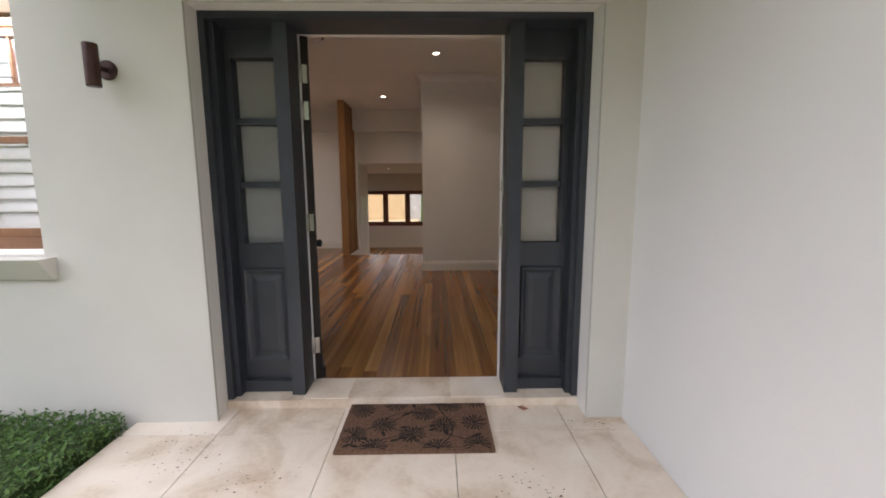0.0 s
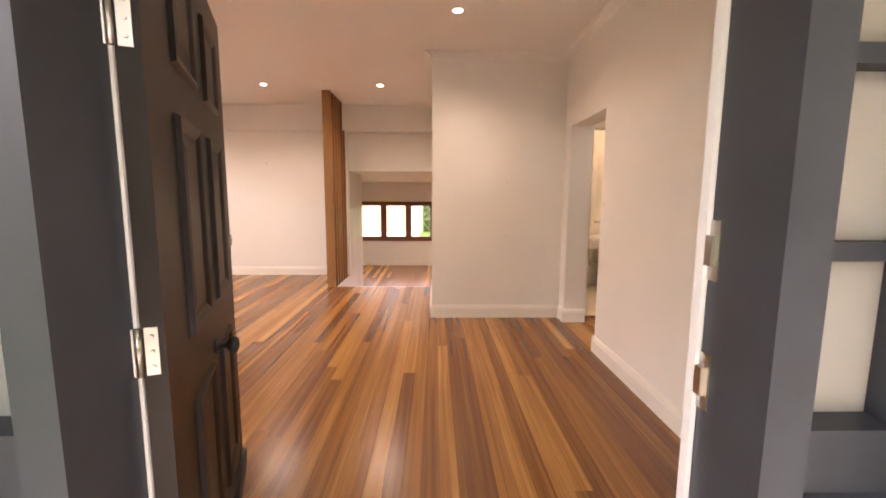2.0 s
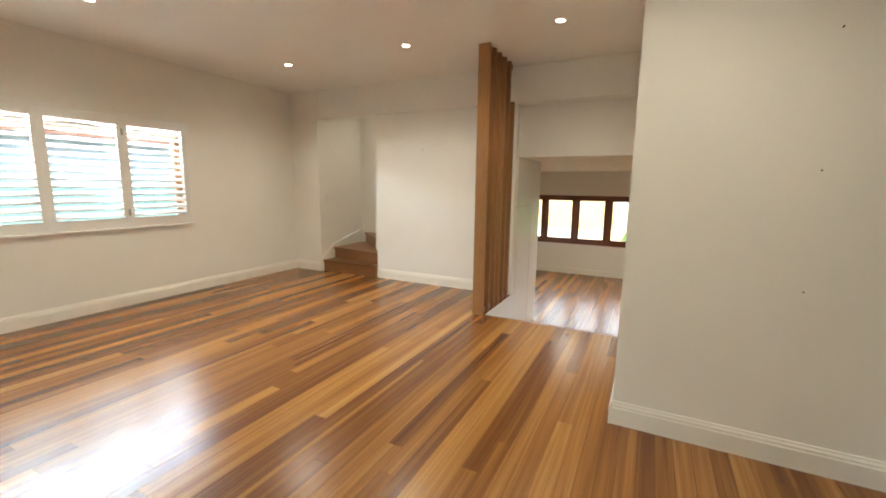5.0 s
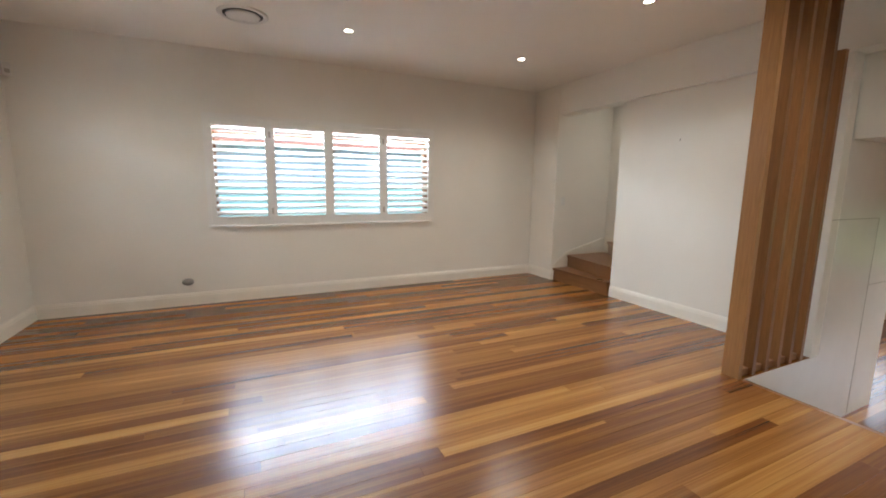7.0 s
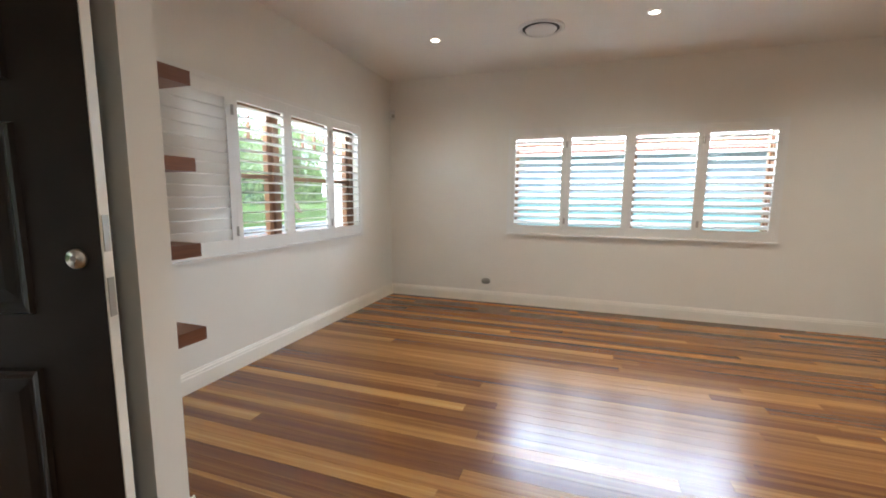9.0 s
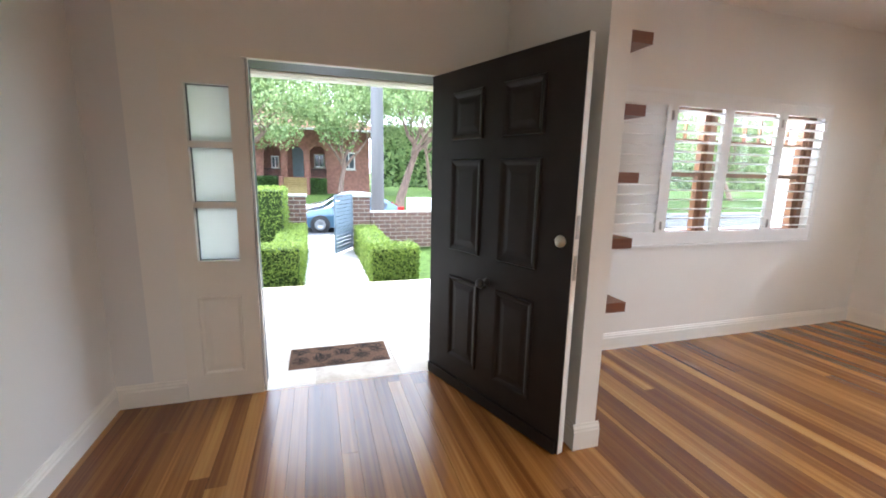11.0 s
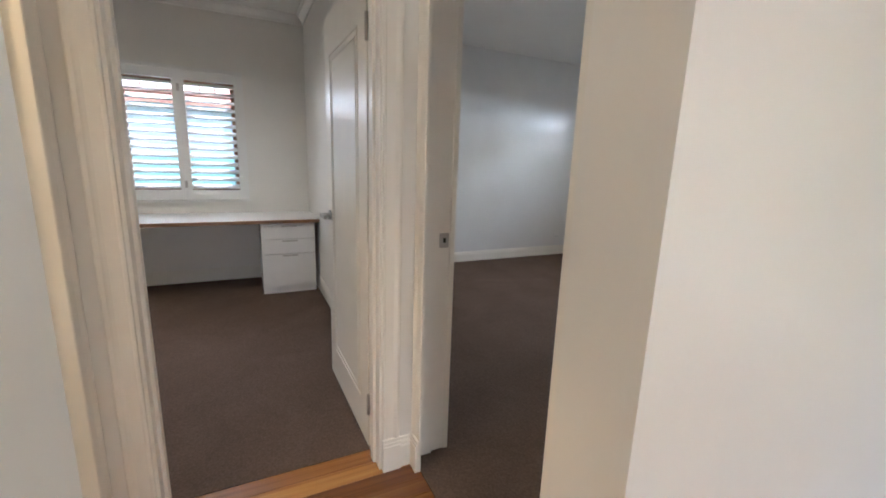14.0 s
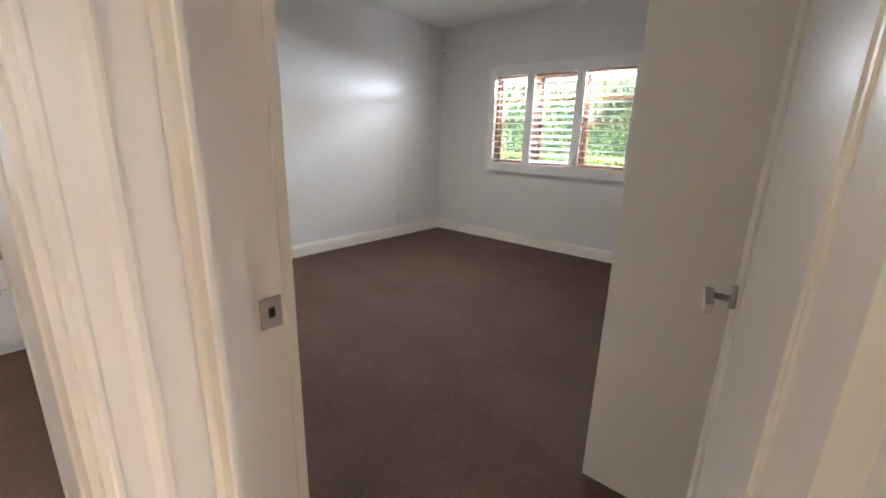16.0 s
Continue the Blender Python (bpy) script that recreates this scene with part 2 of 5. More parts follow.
M_TRAV = two_scale("travertine", [(0.55, 0.43, 0.31), (0.72, 0.615, 0.495), (0.79, 0.70, 0.59), (0.82, 0.75, 0.66)], 3.0, 40.0, 0.5, 0.2, per_piece=0.55, amount=0.35)
M_LAMP = glow("lamp_glow", (1.0, 0.86, 0.66), 12.0)
M_WHITE = mat("white_laminate", (0.82, 0.81, 0.79), 0.25, vary=0.02)
M_PLASTIC = mat("white_plastic", (0.75, 0.74, 0.72), 0.4, vary=0.02)
M_JOINT = mat("panel_joint", (0.34, 0.33, 0.31), 0.6)
M_BLACK = mat("black_metal", (0.02, 0.02, 0.02), 0.5)

# ---- builders ----


def box(bm, x0, x1, y0, y1, z0, z1, m=None):
    vs = [bm.verts.new((x, y, z)) for x in (x0, x1) for y in (y0, y1) for z in (z0, z1)]
    for f in ((0, 1, 3, 2), (4, 6, 7, 5), (0, 4, 5, 1), (2, 3, 7, 6), (0, 2, 6, 4), (1, 5, 7, 3)):
        bm.faces.new([vs[i] for i in f])
    if m is not None:
        for v in vs:
            v.co = m @ v.co
    return vs


def bevel(bm, w=0.004, seg=2):
    bmesh.ops.bevel(bm, geom=[e for e in bm.edges if e.is_manifold and e.calc_face_angle(0) > 0.5], offset=w, segments=seg, profile=0.6, affect="EDGES", clamp_overlap=True)


def cyl(bm, r0, r1, z0, z1, seg=24, m=None):
    a = [bm.verts.new((r0 * math.cos(2 * math.pi * i / seg), r0 * math.sin(2 * math.pi * i / seg), z0)) for i in range(seg)]
    b = [bm.verts.new((r1 * math.cos(2 * math.pi * i / seg), r1 * math.sin(2 * math.pi * i / seg), z1)) for i in range(seg)]
    for i in range(seg):
        j = (i + 1) % seg
        f = bm.faces.new((a[i], a[j], b[j], b[i]))
        f.smooth = True
    bm.faces.new(a[::-1])
    bm.faces.new(b)
    if m is not None:
        for v in a + b:
            v.co = m @ v.co


def lathe(bm, profile, seg=24, m=None):
    """A turned solid from (radius, height) pairs."""
    rings = []
    for r, z in profile:
        rings.append([bm.verts.new((r * math.cos(2 * math.pi * i / seg), r * math.sin(2 * math.pi * i / seg), z)) for i in range(seg)])
    for a, b in zip(rings, rings[1:]):
        for i in range(seg):
            j = (i + 1) % seg
            bm.faces.new((a[i], a[j], b[j], b[i])).smooth = True
    bm.faces.new(rings[0][::-1])
    bm.faces.new(rings[-1])
    if m is not None:
        for ring in rings:
            for v in ring:
                v.co = m @ v.co


def mesh_of(name, bm, material):
    bmesh.ops.recalc_face_normals(bm, faces=bm.faces)
    me = bpy.data.meshes.new(name)
    bm.to_mesh(me)
    bm.free()
    me.materials.append(material)
    return me


def part(name, bm, material, parent=None, label=""):
    ob = new(name, mesh_of(name, bm, material))
    if parent is not None:
        ob.parent = parent
    return tagged(ob, label)


def thing(name, label, category, m=None, group="", kind=""):
    ob = new(name)
    if m is not None:
        ob.matrix_world = m
    return tagged(ob, label, category, group, kind)


def setting(name, bm, material, label="", category=""):
    return tagged(part(name, bm, material), label, category, kind="structure")


def wall(name, axis, at0, at1, a0, a1, z0, z1, material, holes=(), label="", category="wall"):
    """A wall slab along x or y with openings (a0, a1, z0, z1) cut through it."""
    bm = bmesh.new()
    us = sorted({a0, a1, *[h[0] for h in holes], *[h[1] for h in holes]})
    us = [u for u in us if a0 <= u <= a1]
    for u0, u1 in zip(us, us[1:]):
        zs = [z0]
        for h in sorted(holes, key=lambda h: h[2]):
            if h[0] <= u0 and h[1] >= u1:
                zs += [h[2], h[3]]
        zs.append(z1)
        for b0, b1 in zip(zs[::2], zs[1::2]):
            if b1 - b0 > 1e-4:
                if axis == "x":
                    box(bm, u0, u1, at0, at1, b0, b1)
                else:
                    box(bm, at0, at1, u0, u1, b0, b1)
    bmesh.ops.remove_doubles(bm, verts=bm.verts, dist=1e-4)
    return setting(name, bm, material, label, category)


def baseboard(name, runs):
    """Skirting runs of (x0, y0, x1, y1, nx, ny): a tall board with a stepped, rounded top."""
    bm = bmesh.new()
    prof = [(0, 0), (0.018, 0), (0.018, 0.10), (0.014, 0.108), (0.014, 0.118), (0.008, 0.128), (0.006, 0.138), (0, 0.14)]
    for x0, y0, x1, y1, nx, ny in runs:
        rings = [[bm.verts.new((x + nx * d, y + ny * d, h)) for d, h in prof] for x, y in ((x0, y0), (x1, y1))]
        n = len(prof)
        for i in range(n):
            bm.faces.new((rings[0][i], rings[0][(i + 1) % n], rings[1][(i + 1) % n], rings[1][i]))
        bm.faces.new(rings[0])
        bm.faces.new(rings[1][::-1])
    return setting(name, bm, M_TRIM, "off-white painted timber skirting with a stepped top", "baseboard")


# ---- structure: main floor ----
XW, XE, YN = -5.03, 1.41, 6.0
DOOR_HOLE = (-0.987, 1.017, -0.4, 2.07)
WS = (-4.22, -1.76, 0.862, 2.08)
WW = (1.60, 4.21, 0.862, 2.08)
wall("wall_south", "x", -0.38, 0.0, XW - 0.25, 1.212, -0.6, 3.0, M_WALL, [DOOR_HOLE, WS], "warm white painted front wall")
# outside skin of the front wall and the pier beside the door
wall("facade", "x", -0.40, -0.382, XW - 0.25, -0.970, -0.6, 3.0, M_STUCCO, [WS], "smooth beige-grey rendered house front")
wall("facade_lintel", "x", -0.40, -0.382, -0.970, 1.212, 2.05, 3.0, M_STUCCO, [], "beige-grey rendered lintel over the entry")
wall("facade_pier", "x", -0.405, -0.382, 1.017, 1.212, -0.12, 2.05, M_STUCCO, [], "beige-grey rendered pier beside the entry")
wall("wall_porch", "y", 1.212, 1.41, -2.20, -0.0, -0.6, 3.0, M_STUCCO_PALE, [], "pale grey rendered porch side wall")
wall("wall_west", "y", XW - 0.25, XW, 0.0, 7.6, -0.6, 3.0, M_WALL, [WW], "warm white painted side wall with a shuttered window")
bm = bmesh.new()
box(bm, XW, -4.50, 5.94, 6.16, 0, 3.0)
setting("pilaster", bm, M_WALL, "warm white painted wall nib beside the stairs", "wall")
wall("wall_north", "x", 6.01, 6.13, -3.46, -1.39, 0, 3.0, M_WALL, [], "warm white painted wall below a dropped beam")
bm = bmesh.new()
box(bm, -4.50, 0.012, 5.95, 6.16, 2.355, 3.0)
setting("beam", bm, M_WALL, "warm white plastered dropped beam", "beam")
bm = bmesh.new()
box(bm, -1.39, 0.012, 6.165, 6.30, 1.74, 3.0)
setting("bulkhead", bm, M_WALL, "warm white plastered bulkhead over the steps", "bulkhead")
bm = bmesh.new()
box(bm, 0.012, 1.615, 3.53, 6.30, 0, 3.0)
setting("wall_block", bm, M_WALL, "warm white plastered block between the living room and the bathroom", "wall")
wall("wall_entry", "y", XE, XE + 0.205, 0.0, 3.53, 0, 3.0, M_WALL, [(2.515, 3.36, -0.1, 2.02)], "warm white entry wall with an opening to the hall")
bm = bmesh.new()
box(bm, -1.14, -1.02, 0.0, 1.035, 0, 3.0)
setting("wall_nib", bm, M_WALL, "short warm white wall beside the front door", "wall")
bm = bmesh.new()
box(bm, XW - 0.25, 6.3, -0.38, 11.5, CEIL, CEIL + 0.1)
setting("ceiling", bm, M_CEIL, "flat off-white plaster ceiling", "ceiling")

# stair well behind the north wall
wall("wall_stair_back", "x", 6.98, 7.08, XW, -1.5, 0, 5.0, M_WALL, [], "warm white stairwell wall")
wall("wall_stair_west", "y", -4.62, -4.50, 6.16, 6.98, 0, 5.0, M_WALL, [], "warm white stairwell side wall")

# lower family room beyond the steps
FARY = 11.2
FW = (-2.94, 2.205, 0.03, 1.18)
wall("wall_lower_north", "x", FARY, FARY + 0.2, -3.6, 2.6, LOWER, 2.4, M_WALL, [FW], "warm white far wall of the lower room")
wall("wall_lower_west", "y", -3.7, -3.6, 6.3, FARY, LOWER, 2.4, M_WALL, [], "warm white wall of the lower room")
wall("wall_lower_east", "y", 2.6, 2.7, 6.3, FARY, LOWER, 2.4, M_WALL, [], "warm white wall of the lower room")
wall("wall_lower_south", "x", 6.2, 6.3, 0.012, 2.6, LOWER, 1.74, M_WALL, [], "warm white wall of the lower room")
bm = bmesh.new()
box(bm, -1.51, -1.39, 6.135, 7.30, LOWER, 1.74)
box(bm, -1.40, -1.386, 5.097, 6.134, LOWER, -0.001)
panel_ob = setting("wall_panel", bm, M_WHITE, "glossy white panelled wall beside the steps", "wall")
for y0, y1, z0, z1 in ((6.02, 6.83, 1.118, 1.123), (6.828, 6.833, LOWER, 1.118), (6.835, 7.295, 0.53, 0.535)):
    bm = bmesh.new()
    box(bm, -1.3905, -1.3885, y0, y1, z0, z1)
    part("joint", bm, M_JOINT, panel_ob, "thin grey panel joint")
bm = bmesh.new()
box(bm, -3.6, 2.6, 6.305, FARY, 1.74, 1.84)
setting("ceiling_lower", bm, M_CEIL, "flat off-white ceiling of the lower room", "ceiling")
bm = bmesh.new()
box(bm, -3.6, 2.6, 4.9, FARY, LOWER - 0.2, LOWER - 0.02)
setting("floor_lower_base", bm, M_SUB, "dark subfloor of the lower room", "floor")

bm = bmesh.new()
box(bm, -3.59, 2.59, FARY - 0.018, FARY, LOWER, LOWER + 0.13)
bevel(bm, 0.006)
setting("baseboard_lower", bm, M_TRIM, "off-white painted skirting of the lower room", "baseboard")

# hall, bathroom, office and bedroom
HS, HE = 2.515, 2.465
wall("wall_hall_east", "y", HE, HE + 0.15, HS, 3.75, 0, 3.0, M_WALL, [(2.655, 3.475, -0.1, 2.06)], "warm white hall wall with the office doorway")
wall("wall_hall_south", "x", HS - 0.15, HS, 1.6152, 2.615, 0, 3.0, M_WALL, [(1.618, 2.505, -0.1, 2.06)], "warm white hall wall with the bedroom doorway")
wall("wall_hall_north", "x", 3.60, 3.72, 1.63, HE, 0, 3.0, M_WALL, [(1.72, 2.42, -0.1, 2.06)], "warm white hall wall with the bathroom doorway")
EX, OS = 5.85, 2.475
WO = (3.14, 4.66, 0.92, 2.06)
wall("wall_office_east", "y", EX, EX + 0.25, 2.24, 5.6, -0.3, 3.0, M_WALL, [WO], "warm white office wall with a shuttered window")
wall("wall_office_south", "x", OS - 0.10, OS, 2.615, EX, 0, 3.0, M_WALL, [], "warm white wall between the office and the bedroom")
wall("wall_office_north", "x", 5.5, 5.6, 2.615, EX, 0, 3.0, M_WALL, [], "warm white office wall")
wall("wall_office_west", "y", 2.515, 2.615, 3.75, 5.6, 0, 3.0, M_WALL, [], "warm white office wall")
BX, BY = 5.80, -1.93
WB = (3.14, 4.92, 0.98, 2.12)
wall("wall_bedroom_east", "y", BX, BX + 0.25, BY, 2.365, -0.3, 3.0, M_GREYWALL, [], "cool off-white bedroom wall")
wall("wall_bedroom_south", "x", BY - 0.25, BY, 1.212, BX + 0.25, -0.3, 3.0, M_GREYWALL, [WB], "cool off-white bedroom wall with a shuttered window")
wall("wall_bedroom_west", "y", 1.63, 1.70, BY, 2.348, 0, 3.0, M_GREYWALL, [], "cool off-white bedroom wall")
bm = bmesh.new()
box(bm, 2.615, BX, 2.365, 2.3745, 0, CEIL)
setting("wall_bedroom_north", bm, M_GREYWALL, "cool off-white bedroom wall", "wall")
bm = bmesh.new()
box(bm, 1.212, 6.3, -2.3, -0.38, CEIL, CEIL + 0.1)
setting("ceiling_bedroom", bm, M_CEIL, "flat off-white bedroom ceiling", "ceiling")
# bathroom
wall("wall_bath_north", "x", 5.2, 5.3, 1.63, 2.54, 0, 3.0, M_WHITE, [], "white tiled bathroom wall")

# carpets and floors
bm = bmesh.new()
box(bm, 1.70, BX, BY, 2.365, -0.1, 0.004)
box(bm, 1.62, 2.504, 2.365, 2.514, -0.1, 0.004)
setting("carpet_bedroom", bm, M_CARPET, "brown cut-pile bedroom carpet", "carpet")
bm = bmesh.new()
box(bm, 2.611, EX, OS, 5.5, -0.1, 0.004)
setting("carpet_office", bm, M_CARPET, "brown cut-pile office carpet", "carpet")
M_TILE = mat("cream_floor_tile", (0.66, 0.60, 0.50), 0.3, vary=0.05, scale=4)
bm = bmesh.new()
box(bm, 1.63, 2.54, 3.58, 5.2, -0.1, 0.003)
setting("floor_bathroom", bm, M_TILE, "cream stone bathroom floor", "floor")
bm = bmesh.new()
box(bm, XW, XE + 0.2, -0.0, 5.09, -0.3, -0.016)
box(bm, XW, -1.39, 5.09, 6.13, -0.3, -0.016)
box(bm, 1.61, 2.61, 2.49, 3.58, -0.3, -0.016)
setting("floor", bm, M_SUB, "dark subfloor under the floorboards", "floor")

baseboard("baseboard", [
    (XW, 0.0, XW, 5.94, 1, 0), (XW, 0.0, -1.14, 0.0, 0, 1), (XW, 5.94, -4.50, 5.94, 0, -1), (-4.50, 5.94, -4.50, 6.0, 1, 0),
    (-3.46, 6.01, -1.51, 6.01, 0, -1), (-3.46, 6.01, -3.46, 6.13, -1, 0),
    (-1.14, 0.0, -1.14, 1.035, -1, 0), (-1.158, 1.035, -1.002, 1.035, 0, 1), (-1.02, 0.0, -1.02, 1.035, 1, 0),
    (XE, 0.0, XE, HS, -1, 0), (1.032, 0.0, XE, 0.0, 0, 1), (XE - 0.018, HS, XE + 0.205, HS, 0, 1),
    (XE - 0.018, 3.36, XE + 0.223, 3.36, 0, -1), (XE, 3.36, XE, 3.53, -1, 0), (0.012, 3.53, XE, 3.53, 0, -1), (0.012, 3.512, 0.012, 5.06, -1, 0),
    (EX, OS, EX, 5.5, -1, 0), (2.64, OS, EX, OS, 0, 1), (BX, BY, BX, 2.365, -1, 0), (2.22, BY, BX, BY, 0, 1),
    (HE, 2.50, HE, 2.655, -1, 0),
])

# ---- lamps ----


def downlight(x, y, z=CEIL, watts=29.0, group="ceiling downlights", tint=(1.0, 0.85, 0.66)):
    ob = thing("downlight", "small round recessed white ceiling downlight, switched on", "ceiling light", pose(x, y, z), group)
    bm = bmesh.new()
    lathe(bm, [(0.050, 0.0), (0.050, -0.004), (0.046, -0.006), (0.036, -0.004), (0.036, 0.0)])
    part("trim_ring", bm, M_PLASTIC, ob)
    bm = bmesh.new()
    cyl(bm, 0.034, 0.034, -0.003, -0.0012)
    part("lens", bm, M_LAMP, ob, "glowing warm white lens")
    data = bpy.data.lights.new("downlight_beam", "SPOT")
    data.energy = watts
    data.color = tint
    data.spot_size = radians(155)
    data.spot_blend = 1.0
    data.shadow_soft_size = 0.15
    lamp = new("downlight_beam", data)
    lamp.matrix_world = pose(x, y, z - 0.02)
    return ob


downlight(-3.90, 1.02, watts=19)
for x, y in ((-3.87, 2.87), (-3.83, 4.79), (-2.20, 4.79), (-0.68, 4.79), (-2.20, 2.87)):
    downlight(x, y)
downlight(-2.20, 1.02, watts=6)
downlight(0.22, 2.58, watts=31)
downlight(4.40, -0.42, watts=16)
downlight(4.43, 1.25, watts=14)
for x, y in ((-1.0, 8.2), (-0.45, 8.9), (0.8, 8.2)):
    downlight(x, y, 1.74, 48)
downlight(2.05, 3.02, watts=4)
# two unseen downlights, added behind the beam and wall to brighten the stairwell
downlight(-3.72, 6.70, watts=9)
downlight(-2.9, 6.75, watts=10)
downlight(2.0, 4.4, watts=32, tint=(1.0, 0.72, 0.42))
downlight(4.2, 3.9, watts=32)



def sky_fill_strip(m, w, watts):
    """An added area lamp at a window head that stands in for soft sky light."""
    data = bpy.data.lights.new("window_sky_fill", "AREA")
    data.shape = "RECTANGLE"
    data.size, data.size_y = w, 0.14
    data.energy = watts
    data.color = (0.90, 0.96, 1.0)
    new("window_sky_fill", data).matrix_world = m


# ---- windows ----


def ring(bm, u0, u1, z0, z1, side, top, bot, y0, y1):
    """A rectangular frame as one closed loop of timber."""
    o = ((u0, z0), (u1, z0), (u1, z1), (u0, z1))
    i = ((u0 + side, z0 + bot), (u1 - side, z0 + bot), (u1 - side, z1 - top), (u0 + side, z1 - top))
    v = [[bm.verts.new((u, y, z)) for u, z in loop] for y in (y0, y1) for loop in (o, i)]
    for k in range(4):
        j = (k + 1) % 4
        bm.faces.new((v[0][k], v[0][j], v[1][j], v[1][k]))
        bm.faces.new((v[2][k], v[3][k], v[3][j], v[2][j]))
        bm.faces.new((v[0][k], v[2][k], v[2][j], v[0][j]))
        bm.faces.new((v[1][k], v[1][j], v[3][j], v[3][k]))


def window(name, m, w, z0, z1, sections, depth=0.10, material=M_REDWOOD, mid=True, s=0.04, f=0.06, cells=3):
    """A timber window in its opening: local x along the wall, y outwards to the room, z up."""
    ob = thing(name, "reddish-brown timber window with a mid rail and small upper panes", "window", m, kind="structure")
    bm = bmesh.new()
    box(bm, 0, w, -depth, 0, z0, z0 + f)
    box(bm, 0, w, -depth, 0, z1 - f, z1)
    for k in range(sections + 1):
        u = k * (w - f) / sections
        box(bm, u, u + f, -depth - 0.005, 0.005, z0 + f, z1 - f)
    part("window_frame", bm, material, ob)
    h = z1 - z0
    for k in range(sections):
        u0 = k * (w - f) / sections + f
        u1 = (k + 1) * (w - f) / sections
        bm = bmesh.new()
        ring(bm, u0, u1, z0 + f, z1 - f, s, s, 0.05, -0.07, -0.02)
        if mid:
            box(bm, u0 + s, u1 - s, -0.069, -0.021, z0 + h * 0.47, z0 + h * 0.47 + 0.035)
        top = 0.72 if mid else 0.86
        for q in range(1, cells):
            uu = u0 + s + (u1 - u0 - 2 * s) * q / cells
            box(bm, uu - 0.007, uu + 0.007, -0.055, -0.03, z0 + h * top, z1 - f - s)
        box(bm, u0 + s, u1 - s, -0.056, -0.029, z0 + h * top - 0.009, z0 + h * top + 0.009)
        sash = part("sash", bm, material, ob)
        bm = bmesh.new()
        box(bm, u0 + s, u1 - s, -0.047, -0.043, z0 + f + 0.05, z1 - f - s)
        pane = part("pane", bm, M_GLASS, sash, "clear glass pane")
        pane.visible_shadow = False
    return ob


LOUVRES = {}


def shutter(m, z0, z1, panels, label, proud=0.034):
    """Plantation shutters: local x along the wall, y into the room. panels: (u0, u1, tilt in degrees)."""
    ob = thing("plantation_shutter", label, "shutter", m)
    u_min, u_max = panels[0][0], panels[-1][1]
    e = 0.035
    bm = bmesh.new()
    box(bm, u_min - e, u_max + e, 0.002, proud, z1, z1 + e)
    box(bm, u_min - e, u_min, 0.002, proud, z0, z1)
    box(bm, u_max, u_max + e, 0.002, proud, z0, z1)
    bevel(bm, 0.004)
    part("frame", bm, M_SHUT, ob)
    bm = bmesh.new()
    box(bm, u_min - e - 0.01, u_max + e + 0.01, 0.002, proud + 0.002, z0 - 0.020, z0 - 0.002)
    bevel(bm, 0.004)
    part("sill", bm, M_SHUT, ob)
    for u0, u1, tilt in panels:
        st, top, bot = 0.05, 0.085, 0.10
        bm = bmesh.new()
        ring(bm, u0 + 0.0004, u1 - 0.0004, z0 + 0.002, z1 - 0.001, st, top, bot, 0.004, 0.032)
        bevel(bm, 0.0015, 1)
        panel = part("panel", bm, M_SHUT, ob)
        lw = u1 - u0 - 2 * st - 0.004
        key = (round(lw, 3), tilt)
        if key not in LOUVRES:
            bm = bmesh.new()
            n = 10
            rings = []
            rot = Matrix.Rotation(radians(tilt), 3, "X")
            for x in (0, lw):
                rings.append([bm.verts.new(rot @ Vector((x, 0.044 * math.cos(2 * math.pi * i / n), 0.0055 * math.sin(2 * math.pi * i / n)))) for i in range(n)])
            for i in range(n):
                j = (i + 1) % n
                bm.faces.new((rings[0][i], rings[0][j], rings[1][j], rings[1][i])).smooth = True
            bm.faces.new(rings[0][::-1])
            bm.faces.new(rings[1])
            LOUVRES[key] = mesh_of("louvre", bm, M_SHUT)
        za, zb = z0 + bot, z1 - top
        n = max(3, round((zb - za) / 0.076))
        for i in range(n):
            l = new("louvre", LOUVRES[key])
            l.parent = panel
            l.location = (u0 + st + 0.002, 0.018, za + (i + 0.5) * (zb - za) / n)
    for u0, u1, tilt in panels[1::2]:
        for z in (z0 + 0.16, z1 - 0.16):
            bm = bmesh.new()
            box(bm, u0 - 0.012, u0 + 0.012, 0.032, 0.036, z - 0.035, z + 0.035)
            cyl(bm, 0.005, 0.005, z - 0.035, z + 0.035, 10, Matrix.Translation((u0, 0.038, 0)))
            part("hinge", bm, M_CHROME, ob)
    return ob


ms = pose(WS[0], -0.09, 0)
window("window_1", ms, WS[1] - WS[0], WS[2], WS[3], 2, cells=6)
mw = pose(XW - 0.08, WW[1], 0, 0, 0, -90)
window("window_2", mw, WW[1] - WW[0], WW[2], WW[3], 2, mid=False, s=0.022, f=0.03)
window("window_3", pose(EX + 0.08, WO[0], 0, 0, 0, 90), WO[1] - WO[0], WO[2], WO[3], 3, mid=False, s=0.022, f=0.045)
window("window_4", pose(WB[0], BY - 0.10, 0), WB[1] - WB[0], WB[2], WB[3], 3, f=0.045)
shutter(pose(0, 0, 0), 0.88, 2.06, [(-2.43, -1.79, 78), (-3.01, -2.43, 4), (-3.62, -3.01, 4), (-4.19, -3.62, 4)][::-1], "white painted louvred shutters with one closed panel, at the front window")
shutter(pose(XW, 0, 0, 0, 0, -90), 0.88, 2.06, [(-4.22, -3.545, -28), (-3.545, -2.86, -28), (-2.86, -2.205, -28), (-2.205, -1.58, -28)], "white painted louvred shutters, four panels, blades open")
shutter(pose(EX, 0, 0, 0, 0, 90), 0.87, 2.11, [(3.12, 3.65, -26), (3.65, 4.15, -26), (4.15, 4.66, -26)], "white painted louvred shutters, three panels, above the desk")
